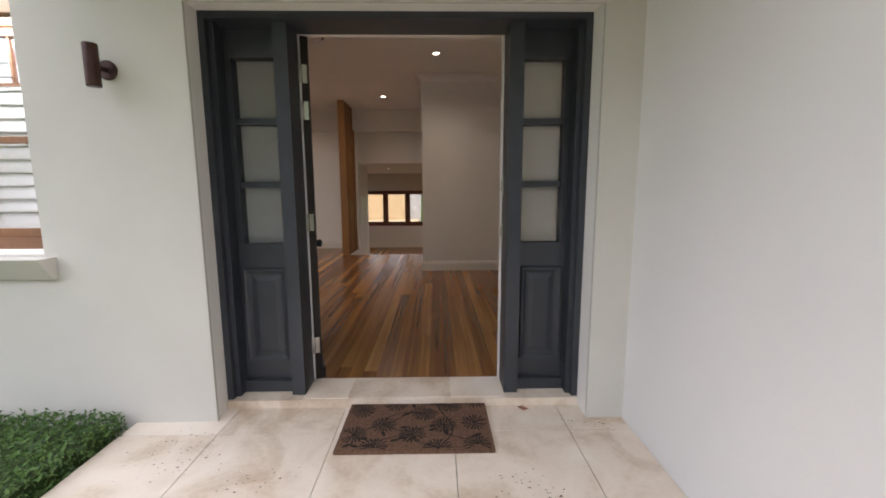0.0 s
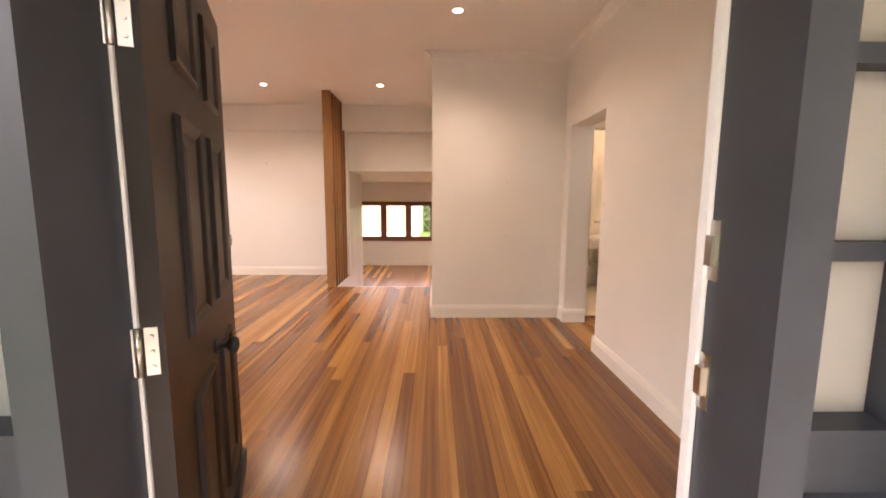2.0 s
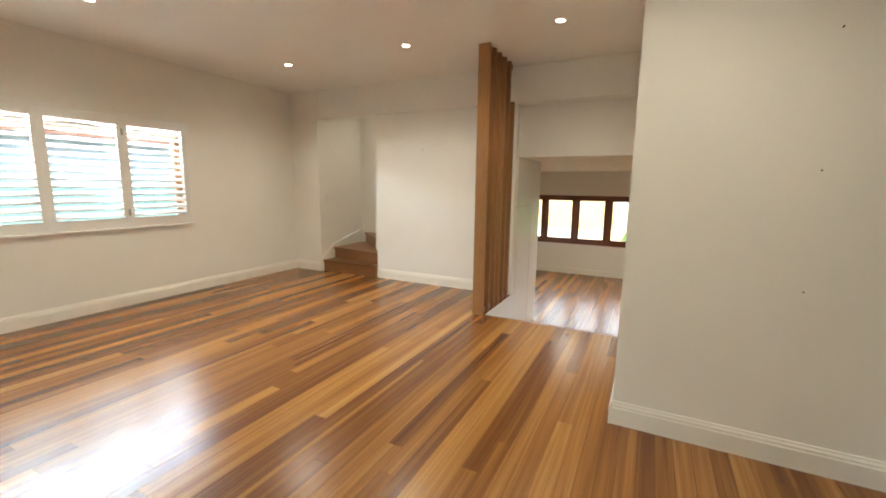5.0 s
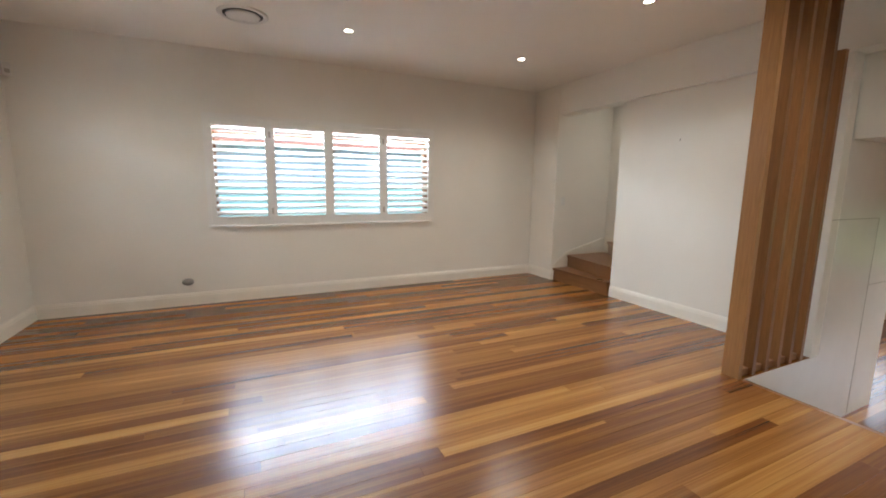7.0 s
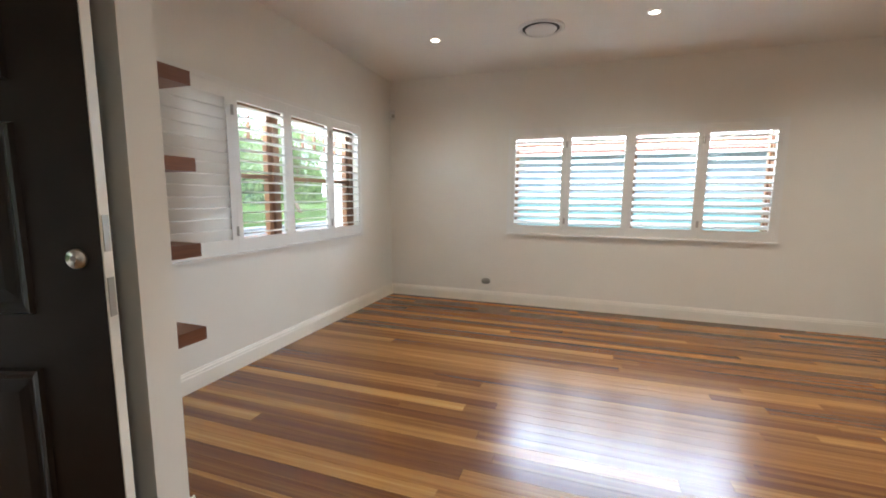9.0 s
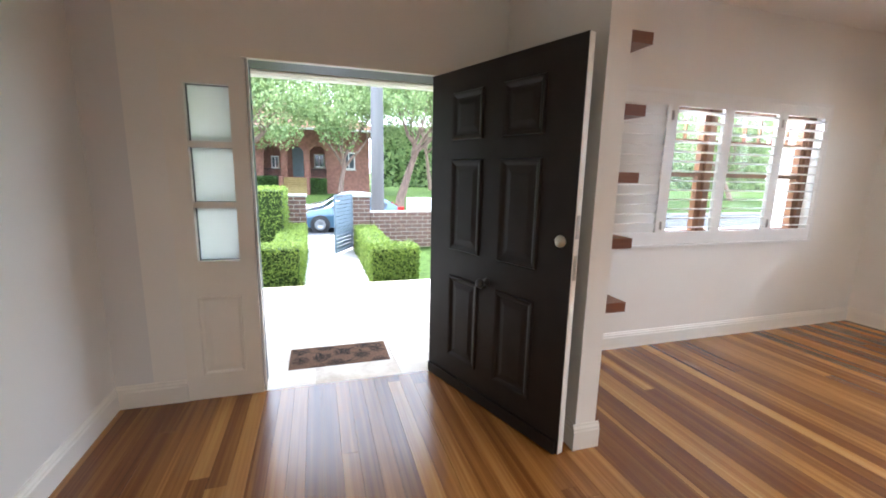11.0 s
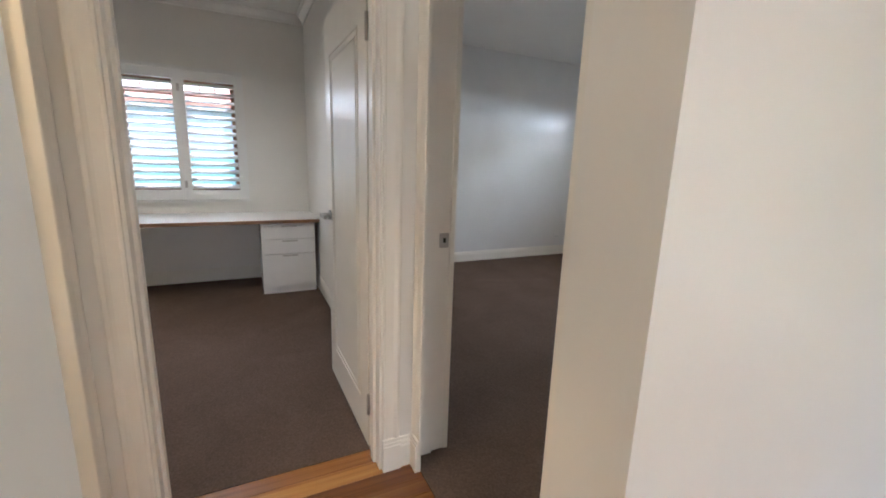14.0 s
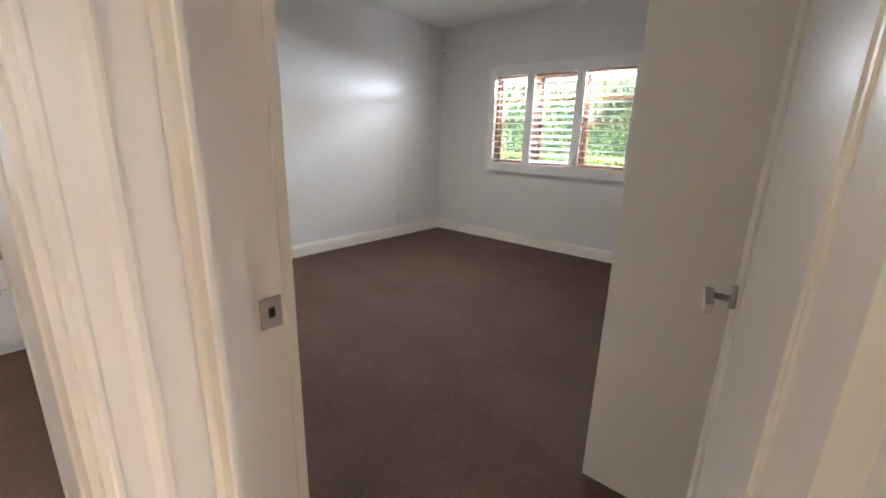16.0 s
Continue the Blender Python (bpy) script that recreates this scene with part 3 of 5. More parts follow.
shutter(pose(0, BY, 0), 0.94, 2.17, [(3.13, 3.75, 4), (3.75, 4.37, -20), (4.37, 4.92, 4)], "white painted louvred shutters, three panels, at the bedroom window")

# lamps added at four window heads to brighten the rooms like sky light
sky_fill_strip(pose((WB[0] + WB[1]) / 2, BY - 0.20, WB[3] - 0.06, 50), WB[1] - WB[0] - 0.1, 56)
sky_fill_strip(pose(EX + 0.20, (WO[0] + WO[1]) / 2, WO[3] - 0.06, 50, 0, 90), WO[1] - WO[0] - 0.1, 6)
sky_fill_strip(pose(XW - 0.20, (WW[0] + WW[1]) / 2, WW[3] - 0.06, 50, 0, -90), WW[1] - WW[0] - 0.1, 70)
sky_fill_strip(pose((WS[0] + WS[1]) / 2, -0.22, WS[3] - 0.06, 50), WS[1] - WS[0] - 0.1, 30)

# dark timber window of the lower room
ob = thing("window_5", "dark mahogany-stained timber window of several sashes", "window", pose(0, FARY, 0), kind="structure")
bm = bmesh.new()
u0, u1, z0, z1 = FW
box(bm, u0, u1, -0.03, 0.12, z0, z0 + 0.07)
box(bm, u0, u1, -0.03, 0.12, z1 - 0.07, z1)
nsec = 7
for k in range(nsec + 1):
    u = u0 + k * (u1 - u0 - 0.07) / nsec
    box(bm, u, u + 0.07, -0.031, 0.121, z0 + 0.07, z1 - 0.07)
part("window_frame", bm, M_MAHOG, ob)
for k in range(nsec):
    a = u0 + k * (u1 - u0 - 0.07) / nsec + 0.07
    b = u0 + (k + 1) * (u1 - u0 - 0.07) / nsec
    bm = bmesh.new()
    for p in ((a, a + 0.05, z0 + 0.07, z1 - 0.07), (b - 0.05, b, z0 + 0.07, z1 - 0.07), (a + 0.05, b - 0.05, z0 + 0.07, z0 + 0.13), (a + 0.05, b - 0.05, z1 - 0.12, z1 - 0.07)):
        box(bm, p[0], p[1], 0.0, 0.06, p[2], p[3])
    sash = part("sash", bm, M_MAHOG, ob)
    bm = bmesh.new()
    box(bm, a + 0.05, b - 0.05, 0.028, 0.032, z0 + 0.13, z1 - 0.12)
    part("pane", bm, M_GLASS, sash, "clear glass pane").visible_shadow = False

# ---- front door, sidelights and frame ----


def panel_mould(bm, u0, u1, z0, z1, y, out=-1, w=0.035, d=0.018):
    """A raised moulding round a panel with a raised field, on a face at y."""
    def ring(a, b, c, e, ya, yb):
        pts0 = [(u0 + a, z0 + a), (u1 - a, z0 + a), (u1 - a, z1 - a), (u0 + a, z1 - a)]
        pts1 = [(u0 + b, z0 + b), (u1 - b, z0 + b), (u1 - b, z1 - b), (u0 + b, z1 - b)]
        v0 = [bm.verts.new((p[0], ya, p[1])) for p in pts0]
        v1 = [bm.verts.new((p[0], yb, p[1])) for p in pts1]
        for i in range(4):
            j = (i + 1) % 4
            bm.faces.new((v0[i], v0[j], v1[j], v1[i]))
        return v1
    ring(0, 0.006, 0, 0, y, y + out * d)
    ring(0.006, w * 0.55, 0, 0, y + out * d, y + out * d * 0.8)
    ring(w * 0.55, w, 0, 0, y + out * d * 0.8, y + out * 0.001)
    v = ring(w + 0.012, w + 0.04, 0, 0, y + out * 0.001, y + out * d * 0.45)
    bm.faces.new(v)


DX0, DX1 = -0.56, 0.60
HEAD = 2.035
ob = thing("door_1", "charcoal painted timber entry frame with two frosted glass sidelights", "door frame", kind="structure")
bm = bmesh.new()
box(bm, -0.986, 1.016, -0.25, -0.03, HEAD, 2.069)
for x0, x1, y0 in ((-0.986, -0.952, -0.252), (0.982, 1.016, -0.252), (-0.952, -0.927, -0.215), (0.957, 0.982, -0.215)):
    box(bm, x0, x1, y0, -0.03, -0.005, HEAD)
bevel(bm, 0.005)
part("frame", bm, M_CHAR, ob)
for a, b in ((-0.635, DX0), (DX1, 0.678)):
    bm = bmesh.new()
    box(bm, a, b, -0.205, -0.03, -0.005, HEAD)
    bevel(bm, 0.006)
    part("mullion", bm, M_CHAR, ob)
bm = bmesh.new()
box(bm, DX0 - 0.02, DX1 + 0.02, -0.03, 0.013, HEAD, 2.085)
box(bm, -1.0, DX0 - 0.02, -0.03, 0.014, 2.03, 2.085)
box(bm, DX1 + 0.02, 1.03, -0.03, 0.014, 2.03, 2.085)
part("head_lining", bm, M_TRIM, ob, "off-white painted inner lining")
for a, b, side in ((-0.927, -0.635, "west"), (0.678, 0.957, "east")):
    g0, g1 = (a + 0.040, b - 0.014) if side == "west" else (a + 0.014, b - 0.040)
    bm = bmesh.new()
    box(bm, a, b, -0.16, -0.03, -0.005, 0.06)
    box(bm, a, b, -0.12, -0.03, 0.06, 0.875)
    box(bm, a, b, -0.12, -0.03, 1.88, HEAD)
    box(bm, a, g0, -0.12, -0.03, 0.875, 1.88)
    box(bm, g1, b, -0.12, -0.03, 0.875, 1.88)
    box(bm, g0, g1, -0.115, -0.035, 1.19, 1.225)
    box(bm, g0, g1, -0.115, -0.035, 1.535, 1.57)
    panel_mould(bm, a + 0.02, b - 0.02, 0.17, 0.735, -0.12)
    for q in ((g0 - 0.013, g0, 0.845, 1.91), (g1, g1 + 0.013, 0.845, 1.91), (g0, g1, 0.845, 0.875), (g0, g1, 1.88, 1.91)):
        box(bm, q[0], q[1], -0.138, -0.119, q[2], q[3])
    light = part("sidelight", bm, M_CHAR, ob, "charcoal panelled sidelight")
    bm = bmesh.new()
    ea, eb = (a - 0.075, b + 0.075) if side == "west" else (DX1 + 0.004, b + 0.073)
    if side == "west":
        eb = DX0 - 0.004
    box(bm, ea, eb, -0.029, 0.012, 0.0, 0.875)
    box(bm, ea, eb, -0.029, 0.012, 1.88, 2.03)
    box(bm, ea, g0, -0.029, 0.012, 0.875, 1.88)
    box(bm, g1, eb, -0.029, 0.012, 0.875, 1.88)
    box(bm, g0, g1, -0.029, 0.001, 1.19, 1.225)
    box(bm, g0, g1, -0.029, 0.001, 1.535, 1.57)
    panel_mould(bm, a + 0.02, b - 0.02, 0.16, 0.66, 0.012, 1, 0.024, 0.010)
    part("inner_face", bm, M_TRIM, light, "off-white painted inner face")
    for za, zb in ((0.875, 1.19), (1.225, 1.535), (1.57, 1.88)):
        bm = bmesh.new()
        box(bm, g0, g1, -0.070, -0.064, za, zb)
        part("pane", bm, M_FROST, light, "frosted glass pane")
bm = bmesh.new()
for z in (0.93, 1.20):
    box(bm, DX1 - 0.003, DX1, -0.06, -0.025, z - 0.06, z + 0.06)
    box(bm, DX1 - 0.012, DX1 - 0.003, -0.05, -0.03, z - 0.03, z + 0.03)
part("strike_plate", bm, M_CHROME, ob)
bm = bmesh.new()
box(bm, DX1 - 0.012, DX1 - 0.001, -0.03, -0.005, 0.0, HEAD)
box(bm, DX0 + 0.001, DX0 + 0.008, -0.03, -0.005, 0.0, HEAD)
part("weather_seal", bm, M_PLASTIC, ob, "white draught seal strip")

DL, DT = 1.145, 0.042
door = thing("front_door", "black-brown six-panel timber door standing open against the short wall", "door", pose(DX0 + 0.012, -0.028, 0.008, 0, 0, 110.0))
bm = bmesh.new()
box(bm, 0.0, DL, -DT, 0.0, 0.0, 2.022)
bevel(bm, 0.003)
for u0, u1 in ((0.22, 0.50), (0.655, 0.935)):
    for z0, z1 in ((0.20, 0.76), (0.93, 1.495), (1.61, 1.89)):
        panel_mould(bm, u0, u1, z0, z1, -DT, -1, 0.036, 0.013)
        panel_mould(bm, u0, u1, z0, z1, 0.0, 1, 0.036, 0.013)
part("leaf", bm, M_DOOR, door)
bm = bmesh.new()
box(bm, 0.01, DL - 0.01, -DT - 0.018, -DT, 0.0, 0.07)
bevel(bm, 0.006)
part("weather_bar", bm, M_DOOR, door)
bm = bmesh.new()
box(bm, DL, DL + 0.004, -DT + 0.003, -0.003, 0.0, 2.02)
part("edge", bm, M_TRIM, door, "off-white painted closing edge")
bm = bmesh.new()
lathe(bm, [(0.026, 0.0), (0.026, 0.006), (0.011, 0.010), (0.011, 0.034), (0.024, 0.042), (0.030, 0.056), (0.026, 0.068), (0.012, 0.074)], 20, Matrix.Translation((0.575, -DT, 0.785)) @ Matrix.Rotation(radians(90), 4, "X"))
part("knob", bm, M_BLACK, door, "round black door knob")
bm = bmesh.new()
lathe(bm, [(0.030, 0.0), (0.030, 0.008), (0.024, 0.013), (0.010, 0.013), (0.010, 0.016)], 20, Matrix.Translation((1.075, -DT, 1.10)) @ Matrix.Rotation(radians(90), 4, "X"))
part("deadlock", bm, M_CHROME, door, "round nickel deadlock cylinder")
for z in (1.12, 0.98):
    bm = bmesh.new()
    box(bm, DL + 0.003, DL + 0.007, -0.034, -0.010, z - 0.06 * (z < 1), z + 0.11 - 0.05 * (z < 1))
    part("lock_plate", bm, M_CHROME, door)
for z in (0.22, 0.98, 1.62, 1.82):
    bm = bmesh.new()
    box(bm, -0.003, 0.0, -0.030, -0.006, z - 0.05, z + 0.05)
    cyl(bm, 0.007, 0.007, z - 0.05, z + 0.05, 10, Matrix.Translation((-0.006, 0.004, 0)))
    box(bm, -0.006, -0.003, 0.004, 0.026, z - 0.05, z + 0.05)
    for q in (-0.032, 0, 0.032):
        cyl(bm, 0.004, 0.003, 0, 0.002, 8, Matrix.Translation((-0.004, -0.02, z + q)) @ Matrix.Rotation(radians(-90), 4, "Y"))
    part("hinge", bm, M_CHROME, door)

# limestone sill and porch paving
porch = thing("porch", "travertine paved porch with a stone edge", "porch", kind="structure")
bm = bmesh.new()
box(bm, -1.38, 1.210, -2.74, -0.27, -0.5, -0.078)
part("slab", bm, mat("mortar", (0.45, 0.40, 0.33), 0.9, vary=0.1, scale=20), porch)
xs = (-1.400, -0.91, -0.31, 0.29, 0.885, 1.211)
ys = (-0.27, -0.52, -1.12, -1.72, -2.32, -2.76)
bm = bmesh.new()
box(bm, -0.985, 1.015, -0.268, 0.0, -0.35, -0.0065)
part("base", bm, M_TRAV, porch)
for a, b in ((DX0 + 0.001, -0.305), (-0.303, 0.284), (0.286, DX1 - 0.001)):
    bm = bmesh.new()
    box(bm, a, b, -0.255, 0.002, -0.0063, -0.001)
    bm.verts.ensure_lookup_table()
    bevel(bm, 0.004)
    part("sill_stone", bm, M_TRAV, porch)
for a, b in zip(xs, xs[1:]):
    for c, d in zip(ys, ys[1:]):
        bm = bmesh.new()
        box(bm, a + 0.002, b - 0.002, d + 0.002, c - 0.002, -0.077, -0.05)
        bevel(bm, 0.0025, 1)
        part("paver", bm, M_TRAV, porch)
# flat dark brown flecks clustered on the pavers as pits
bm = bmesh.new()
rng = random.Random(5)
for k in range(240):
    cx, cy = rng.choice(((-1.08, -0.60), (-0.98, -0.72), (-0.62, -0.86), (1.02, -0.45), (0.6, -0.95)))
    x, y = rng.gauss(cx, 0.09) + 0.05 * math.sin(k), rng.gauss(cy, 0.06)
    if -1.37 < x < 1.19 and -2.7 < y < -0.42:
        r = rng.uniform(0.0012, 0.0065) * rng.uniform(0.4, 1.0)
        vs = [bm.verts.new((x + r * rng.uniform(0.6, 1.8) * math.cos(t), y + r * rng.uniform(0.4, 1.0) * math.sin(t), -0.0496)) for t in np.linspace(0, 5.4, 7)]
        bm.faces.new(vs)
tagged(part("travertine_pit", bm, mat("pit_brown", (0.16, 0.11, 0.075), 0.95), porch), kind="stuff")
bm = bmesh.new()
box(bm, -1.6, 1.211, -2.05, -0.401, 2.42, 2.52)
setting("ceiling_porch", bm, M_CEIL, "off-white painted porch soffit", "ceiling")
bm = bmesh.new()
box(bm, -1.75, 1.42, -2.17, -2.051, 2.36, 2.62)
bevel(bm, 0.008)
setting("fascia", bm, M_TRIM, "cream painted porch fascia board", "fascia")

# doormat with a flower print
M_MAT = mat("coir", (0.20, 0.115, 0.075), 0.95, vary=0.2, scale=60, bump=1.0, bscale=500, spec=0.1)
M_MATP = mat("coir_print", (0.040, 0.033, 0.028), 0.95, vary=0.2, scale=80, bump=1.0, bscale=500, spec=0.1)
matob = thing("doormat", "brown coir doormat with a black flower print", "doormat", pose(0.10, -0.465, -0.0495))
bm = bmesh.new()
box(bm, -0.38, 0.38, -0.235, 0.235, 0, 0.016)
bevel(bm, 0.006)
part("mat_body", bm, M_MAT, matob)
bm = bmesh.new()
rng = random.Random(3)
flowers = [(-0.30, 0.13), (-0.12, 0.19), (0.04, 0.09), (0.18, 0.17), (0.33, 0.22), (-0.31, -0.10), (-0.17, -0.01), (-0.20, -0.20), (-0.02, -0.10), (0.14, -0.02), (0.30, 0.0), (0.11, -0.21), (0.30, -0.18), (-0.32, 0.235), (0.10, 0.235)]
for fx, fy in flowers:
    n = 20
    for i in range(n):
        t = 2 * math.pi * i / n + rng.uniform(-0.05, 0.05)
        r0, r1 = 0.014, 0.068 * rng.uniform(0.9, 1.08)
        c, s = math.cos(t), math.sin(t)
        pts = [(r0, -0.0018), (r1 * 0.8, -0.0046), (r1, -0.0042), (r1 * 1.06, 0), (r1, 0.0042), (r1 * 0.8, 0.0046), (r0, 0.0018)]
        out = [(fx + c * a - s * b, fy + s * a + c * b) for a, b in pts]
        if all(abs(px) < 0.375 and abs(py) < 0.23 for px, py in out):
            bm.faces.new([bm.verts.new((px, py, 0.0166)) for px, py in out])
    bm.faces.new([bm.verts.new((fx + 0.012 * math.cos(t), max(-0.228, min(0.228, fy + 0.012 * math.sin(t))), 0.0167)) for t in np.linspace(0, 5.8, 10)])
for (ax, ay), (bx, by) in zip(flowers, flowers[3:]):
    if math.hypot(ax - bx, ay - by) > 0.45:
        continue
    pts = []
    for i in range(9):
        q = i / 8
        w = 0.05 * math.sin(math.pi * q) + 0.02 * math.sin(2 * math.pi * q)
        pts.append((ax + (bx - ax) * q + w * (by - ay) * 3, ay + (by - ay) * q - w * (bx - ax) * 3))
    for (px, py), (qx, qy) in zip(pts, pts[1:]):
        d = math.hypot(qx - px, qy - py) or 1
        nx, ny = -(qy - py) / d * 0.0032, (qx - px) / d * 0.0032
        quad = [(px + nx, py + ny), (qx + nx, qy + ny), (qx - nx, qy - ny), (px - nx, py - ny)]
        if all(abs(u) < 0.375 and abs(v) < 0.23 for u, v in quad):
            bm.faces.new([bm.verts.new((u, v, 0.0165)) for u, v in quad])
for k in range(15):
    x, y, t = rng.uniform(-0.33, 0.33), rng.uniform(-0.2, 0.2), rng.uniform(0, 6.28)
    c, s = math.cos(t), math.sin(t)
    leaf = [(-0.028, 0), (-0.008, 0.012), (0.008, 0.010), (0.031, 0), (0.008, -0.008), (-0.008, -0.009)]
    bm.faces.new([bm.verts.new((x + c * a - s * b, y + s * a + c * b, 0.0168)) for a, b in leaf])
tagged(part("print", bm, M_MATP, matob), "black flower print", kind="stuff")

# a dry leaf blown against the sill
bm = bmesh.new()
leaf = [(-0.035, 0, 0.006), (-0.012, 0.013, 0.012), (0.012, 0.012, 0.004), (0.034, 0.002, 0.014), (0.010, -0.012, 0.003), (-0.014, -0.011, 0.010)]
rot = Matrix.Rotation(radians(-35), 3, "Z")
lo = [bm.verts.new(rot @ Vector((x, y, z))) for x, y, z in leaf]
hi = [bm.verts.new(rot @ Vector((x, y, z + 0.0015))) for x, y, z in leaf]
bm.faces.new(lo[::-1])
bm.faces.new(hi)
for k in range(6):
    bm.faces.new((lo[k], lo[(k + 1) % 6], hi[(k + 1) % 6], hi[k]))
dry = part("dry_leaf", bm, M_SHELF)
dry.location = (0.69, -0.31, -0.053)
tagged(dry, "curled dry brown leaf lying on the travertine porch", "leaf")

# wall lamp on the front
lampo = thing("wall_lamp", "dark brown metal tube wall lamp, switched off", "wall lamp", pose(-1.34, -0.40, 1.74))
bm = bmesh.new()
lathe(bm, [(0.045, 0), (0.045, 0.012), (0.038, 0.018)], 20, Matrix.Rotation(radians(90), 4, "X"))
part("backplate", bm, M_BRONZE, lampo)
bm = bmesh.new()
cyl(bm, 0.012, 0.012, 0.015, 0.075, 12, Matrix.Rotation(radians(90), 4, "X"))
part("arm", bm, M_BRONZE, lampo)
bm = bmesh.new()
lathe(bm, [(0.025, -0.115), (0.029, -0.115), (0.030, -0.11), (0.030, 0.065), (0.029, 0.07), (0.025, 0.07)], 24, Matrix.Translation((0.0, -0.095, 0.02)))
part("tube", bm, M_BRONZE, lampo)

# window sill outside
bm = bmesh.new()
vs = box(bm, WS[0] - 0.1, WS[1] + 0.06, -0.51, -0.401, 0.74, 0.85)
for v in vs:
    if v.co.y < -0.45 and v.co.z < 0.8:
        v.co.y += 0.08
bevel(bm, 0.006)
setting("window_sill", bm, M_STUCCO, "grey rendered sloping window sill", "sill")

# ---- living room ----
# slatted screen
scr = thing("slat_screen", "floor-to-ceiling screen of oiled hardwood slats", "screen", group="")
for k in range(6):
    y = 5.04 + k * 0.166
    top = CEIL - 0.001 if y < 5.8 else 2.353
    bm = bmesh.new()
    box(bm, -1.515, -1.40, y, y + 0.042, 0.001, top)
    bevel(bm, 0.003, 1)
    part("slat", bm, M_SLAT, scr)
bm = bmesh.new()
box(bm, -1.49, -1.425, 5.082, 5.915, 0.001, 0.05)
part("bottom_rail", bm, M_SLAT, scr)
bm = bmesh.new()
box(bm, -1.49, -1.425, 5.082, 5.87, CEIL - 0.05, CEIL - 0.001)
part("top_rail", bm, M_SLAT, scr)

# floating shelves on the short wall
for z in (2.06, 1.735, 1.415, 1.085, 0.745):
    bm = bmesh.new()
    box(bm, -1.30, -1.141, 0.12, 0.99, z - 0.026, z + 0.026)
    bevel(bm, 0.003, 1)
    sh = tagged(part("floating_shelf", bm, M_SHELF), "brown hardwood floating shelf fixed to the short wall", "shelf", "floating shelves")

# staircase with winders
st = thing("staircase", "short flight of polished hardwood winder stairs", "staircase", kind="structure")
R = 0.178
SB = 6.979
FLIGHT = (
    ((-4.499, 5.975), (-3.463, 5.975), (-3.463, SB), (-4.499, SB)),
    ((-4.499, 6.235), (-3.463, 6.07), (-3.463, SB), (-4.499, SB)),
    ((-4.42, SB), (-3.463, 6.14), (-2.4, 6.14), (-2.4, SB)),
    ((-3.62, SB), (-3.40, 6.14), (-2.4, 6.14), (-2.4, SB)),
)
for k, pts in enumerate(FLIGHT):
    front = (Vector(pts[1]) - Vector(pts[0])).normalized()
    out = Vector((front.y, -front.x))
    for name, za, zb, d in (("riser", k * R, (k + 1) * R - 0.028, 0.0), ("tread", (k + 1) * R - 0.028, (k + 1) * R, 0.022)):
        bm = bmesh.new()
        foot = [Vector(p) + (out * d if i < 2 else Vector((0, 0))) for i, p in enumerate(pts)]
        foot = [Vector((p.x, min(p.y, SB))) for p in foot]
        lo = [bm.verts.new((p.x, p.y, za)) for p in foot]
        hi = [bm.verts.new((p.x, p.y, zb)) for p in foot]
        bm.faces.new(lo)
        bm.faces.new(hi)
        for i in range(4):
            j = (i + 1) % 4
            bm.faces.new((lo[i], lo[j], hi[j], hi[i]))
        if name == "tread":
            bevel(bm, 0.006)
        part(name, bm, M_STAIR, st)
# raked skirting of the stair
bm = bmesh.new()
line = [(5.945, 0.0, 0.15), (5.962, 0.02, 0.22), (6.215, 0.17, 0.405), (6.975, 0.34, 0.595)]
for (ya, la, ha), (yb, lb, hb) in zip(line, line[1:]):
    vs = [bm.verts.new((x, y, z)) for x in (-4.498, -4.478) for y, z in ((ya, la), (yb, lb), (yb, hb), (ya, ha))]
    for f in ((0, 1, 2, 3), (7, 6, 5, 4), (0, 4, 5, 1), (3, 2, 6, 7), (1, 5, 6, 2), (0, 3, 7, 4)):
        bm.faces.new([vs[i] for i in f])
box(bm, -4.478, -3.0, 6.96, 6.979, 0.34, 0.60)
setting("stringer", bm, M_TRIM, "off-white painted raked stair skirting", "trim")

# small fixtures

def ceiling_vent(x, y):
    vent = thing("ceiling_vent", "round white ceiling air vent with dark slots", "air vent", pose(x, y, CEIL), "ceiling vents")
    bm = bmesh.new()
    lathe(bm, [(0.20, 0), (0.20, -0.006), (0.185, -0.014), (0.165, -0.012), (0.160, -0.001)], 32)
    part("outer_ring", bm, M_PLASTIC, vent)
    bm = bmesh.new()
    cyl(bm, 0.158, 0.158, -0.004, -0.001, 32)
    part("throat", bm, M_BLACK, vent, "dark gap")
    bm = bmesh.new()
    lathe(bm, [(0.135, -0.012), (0.13, -0.02), (0.04, -0.026), (0.01, -0.026)], 32)
    part("centre_disc", bm, M_PLASTIC, vent)


ceiling_vent(-3.92, 1.99)
ceiling_vent(-1.10, 2.05)


def sensor(m):
    ob = thing("alarm_sensor", "small white plastic alarm sensor high in the corner", "sensor", m)
    bm = bmesh.new()
    box(bm, -0.03, 0.03, 0.0, 0.045, -0.055, 0.055)
    bevel(bm, 0.012)
    part("case", bm, M_PLASTIC, ob)
    bm = bmesh.new()
    box(bm, -0.018, 0.018, 0.043, 0.05, -0.035, 0.0)
    bevel(bm, 0.006)
    part("lens", bm, M_CHROME, ob, "grey lens")
    return ob


sensor(pose(XW + 0.05, 0.04, 2.33, 0, 0, -45))
sensor(pose(BX - 0.05, BY + 0.04, 2.45, 0, 0, 45))


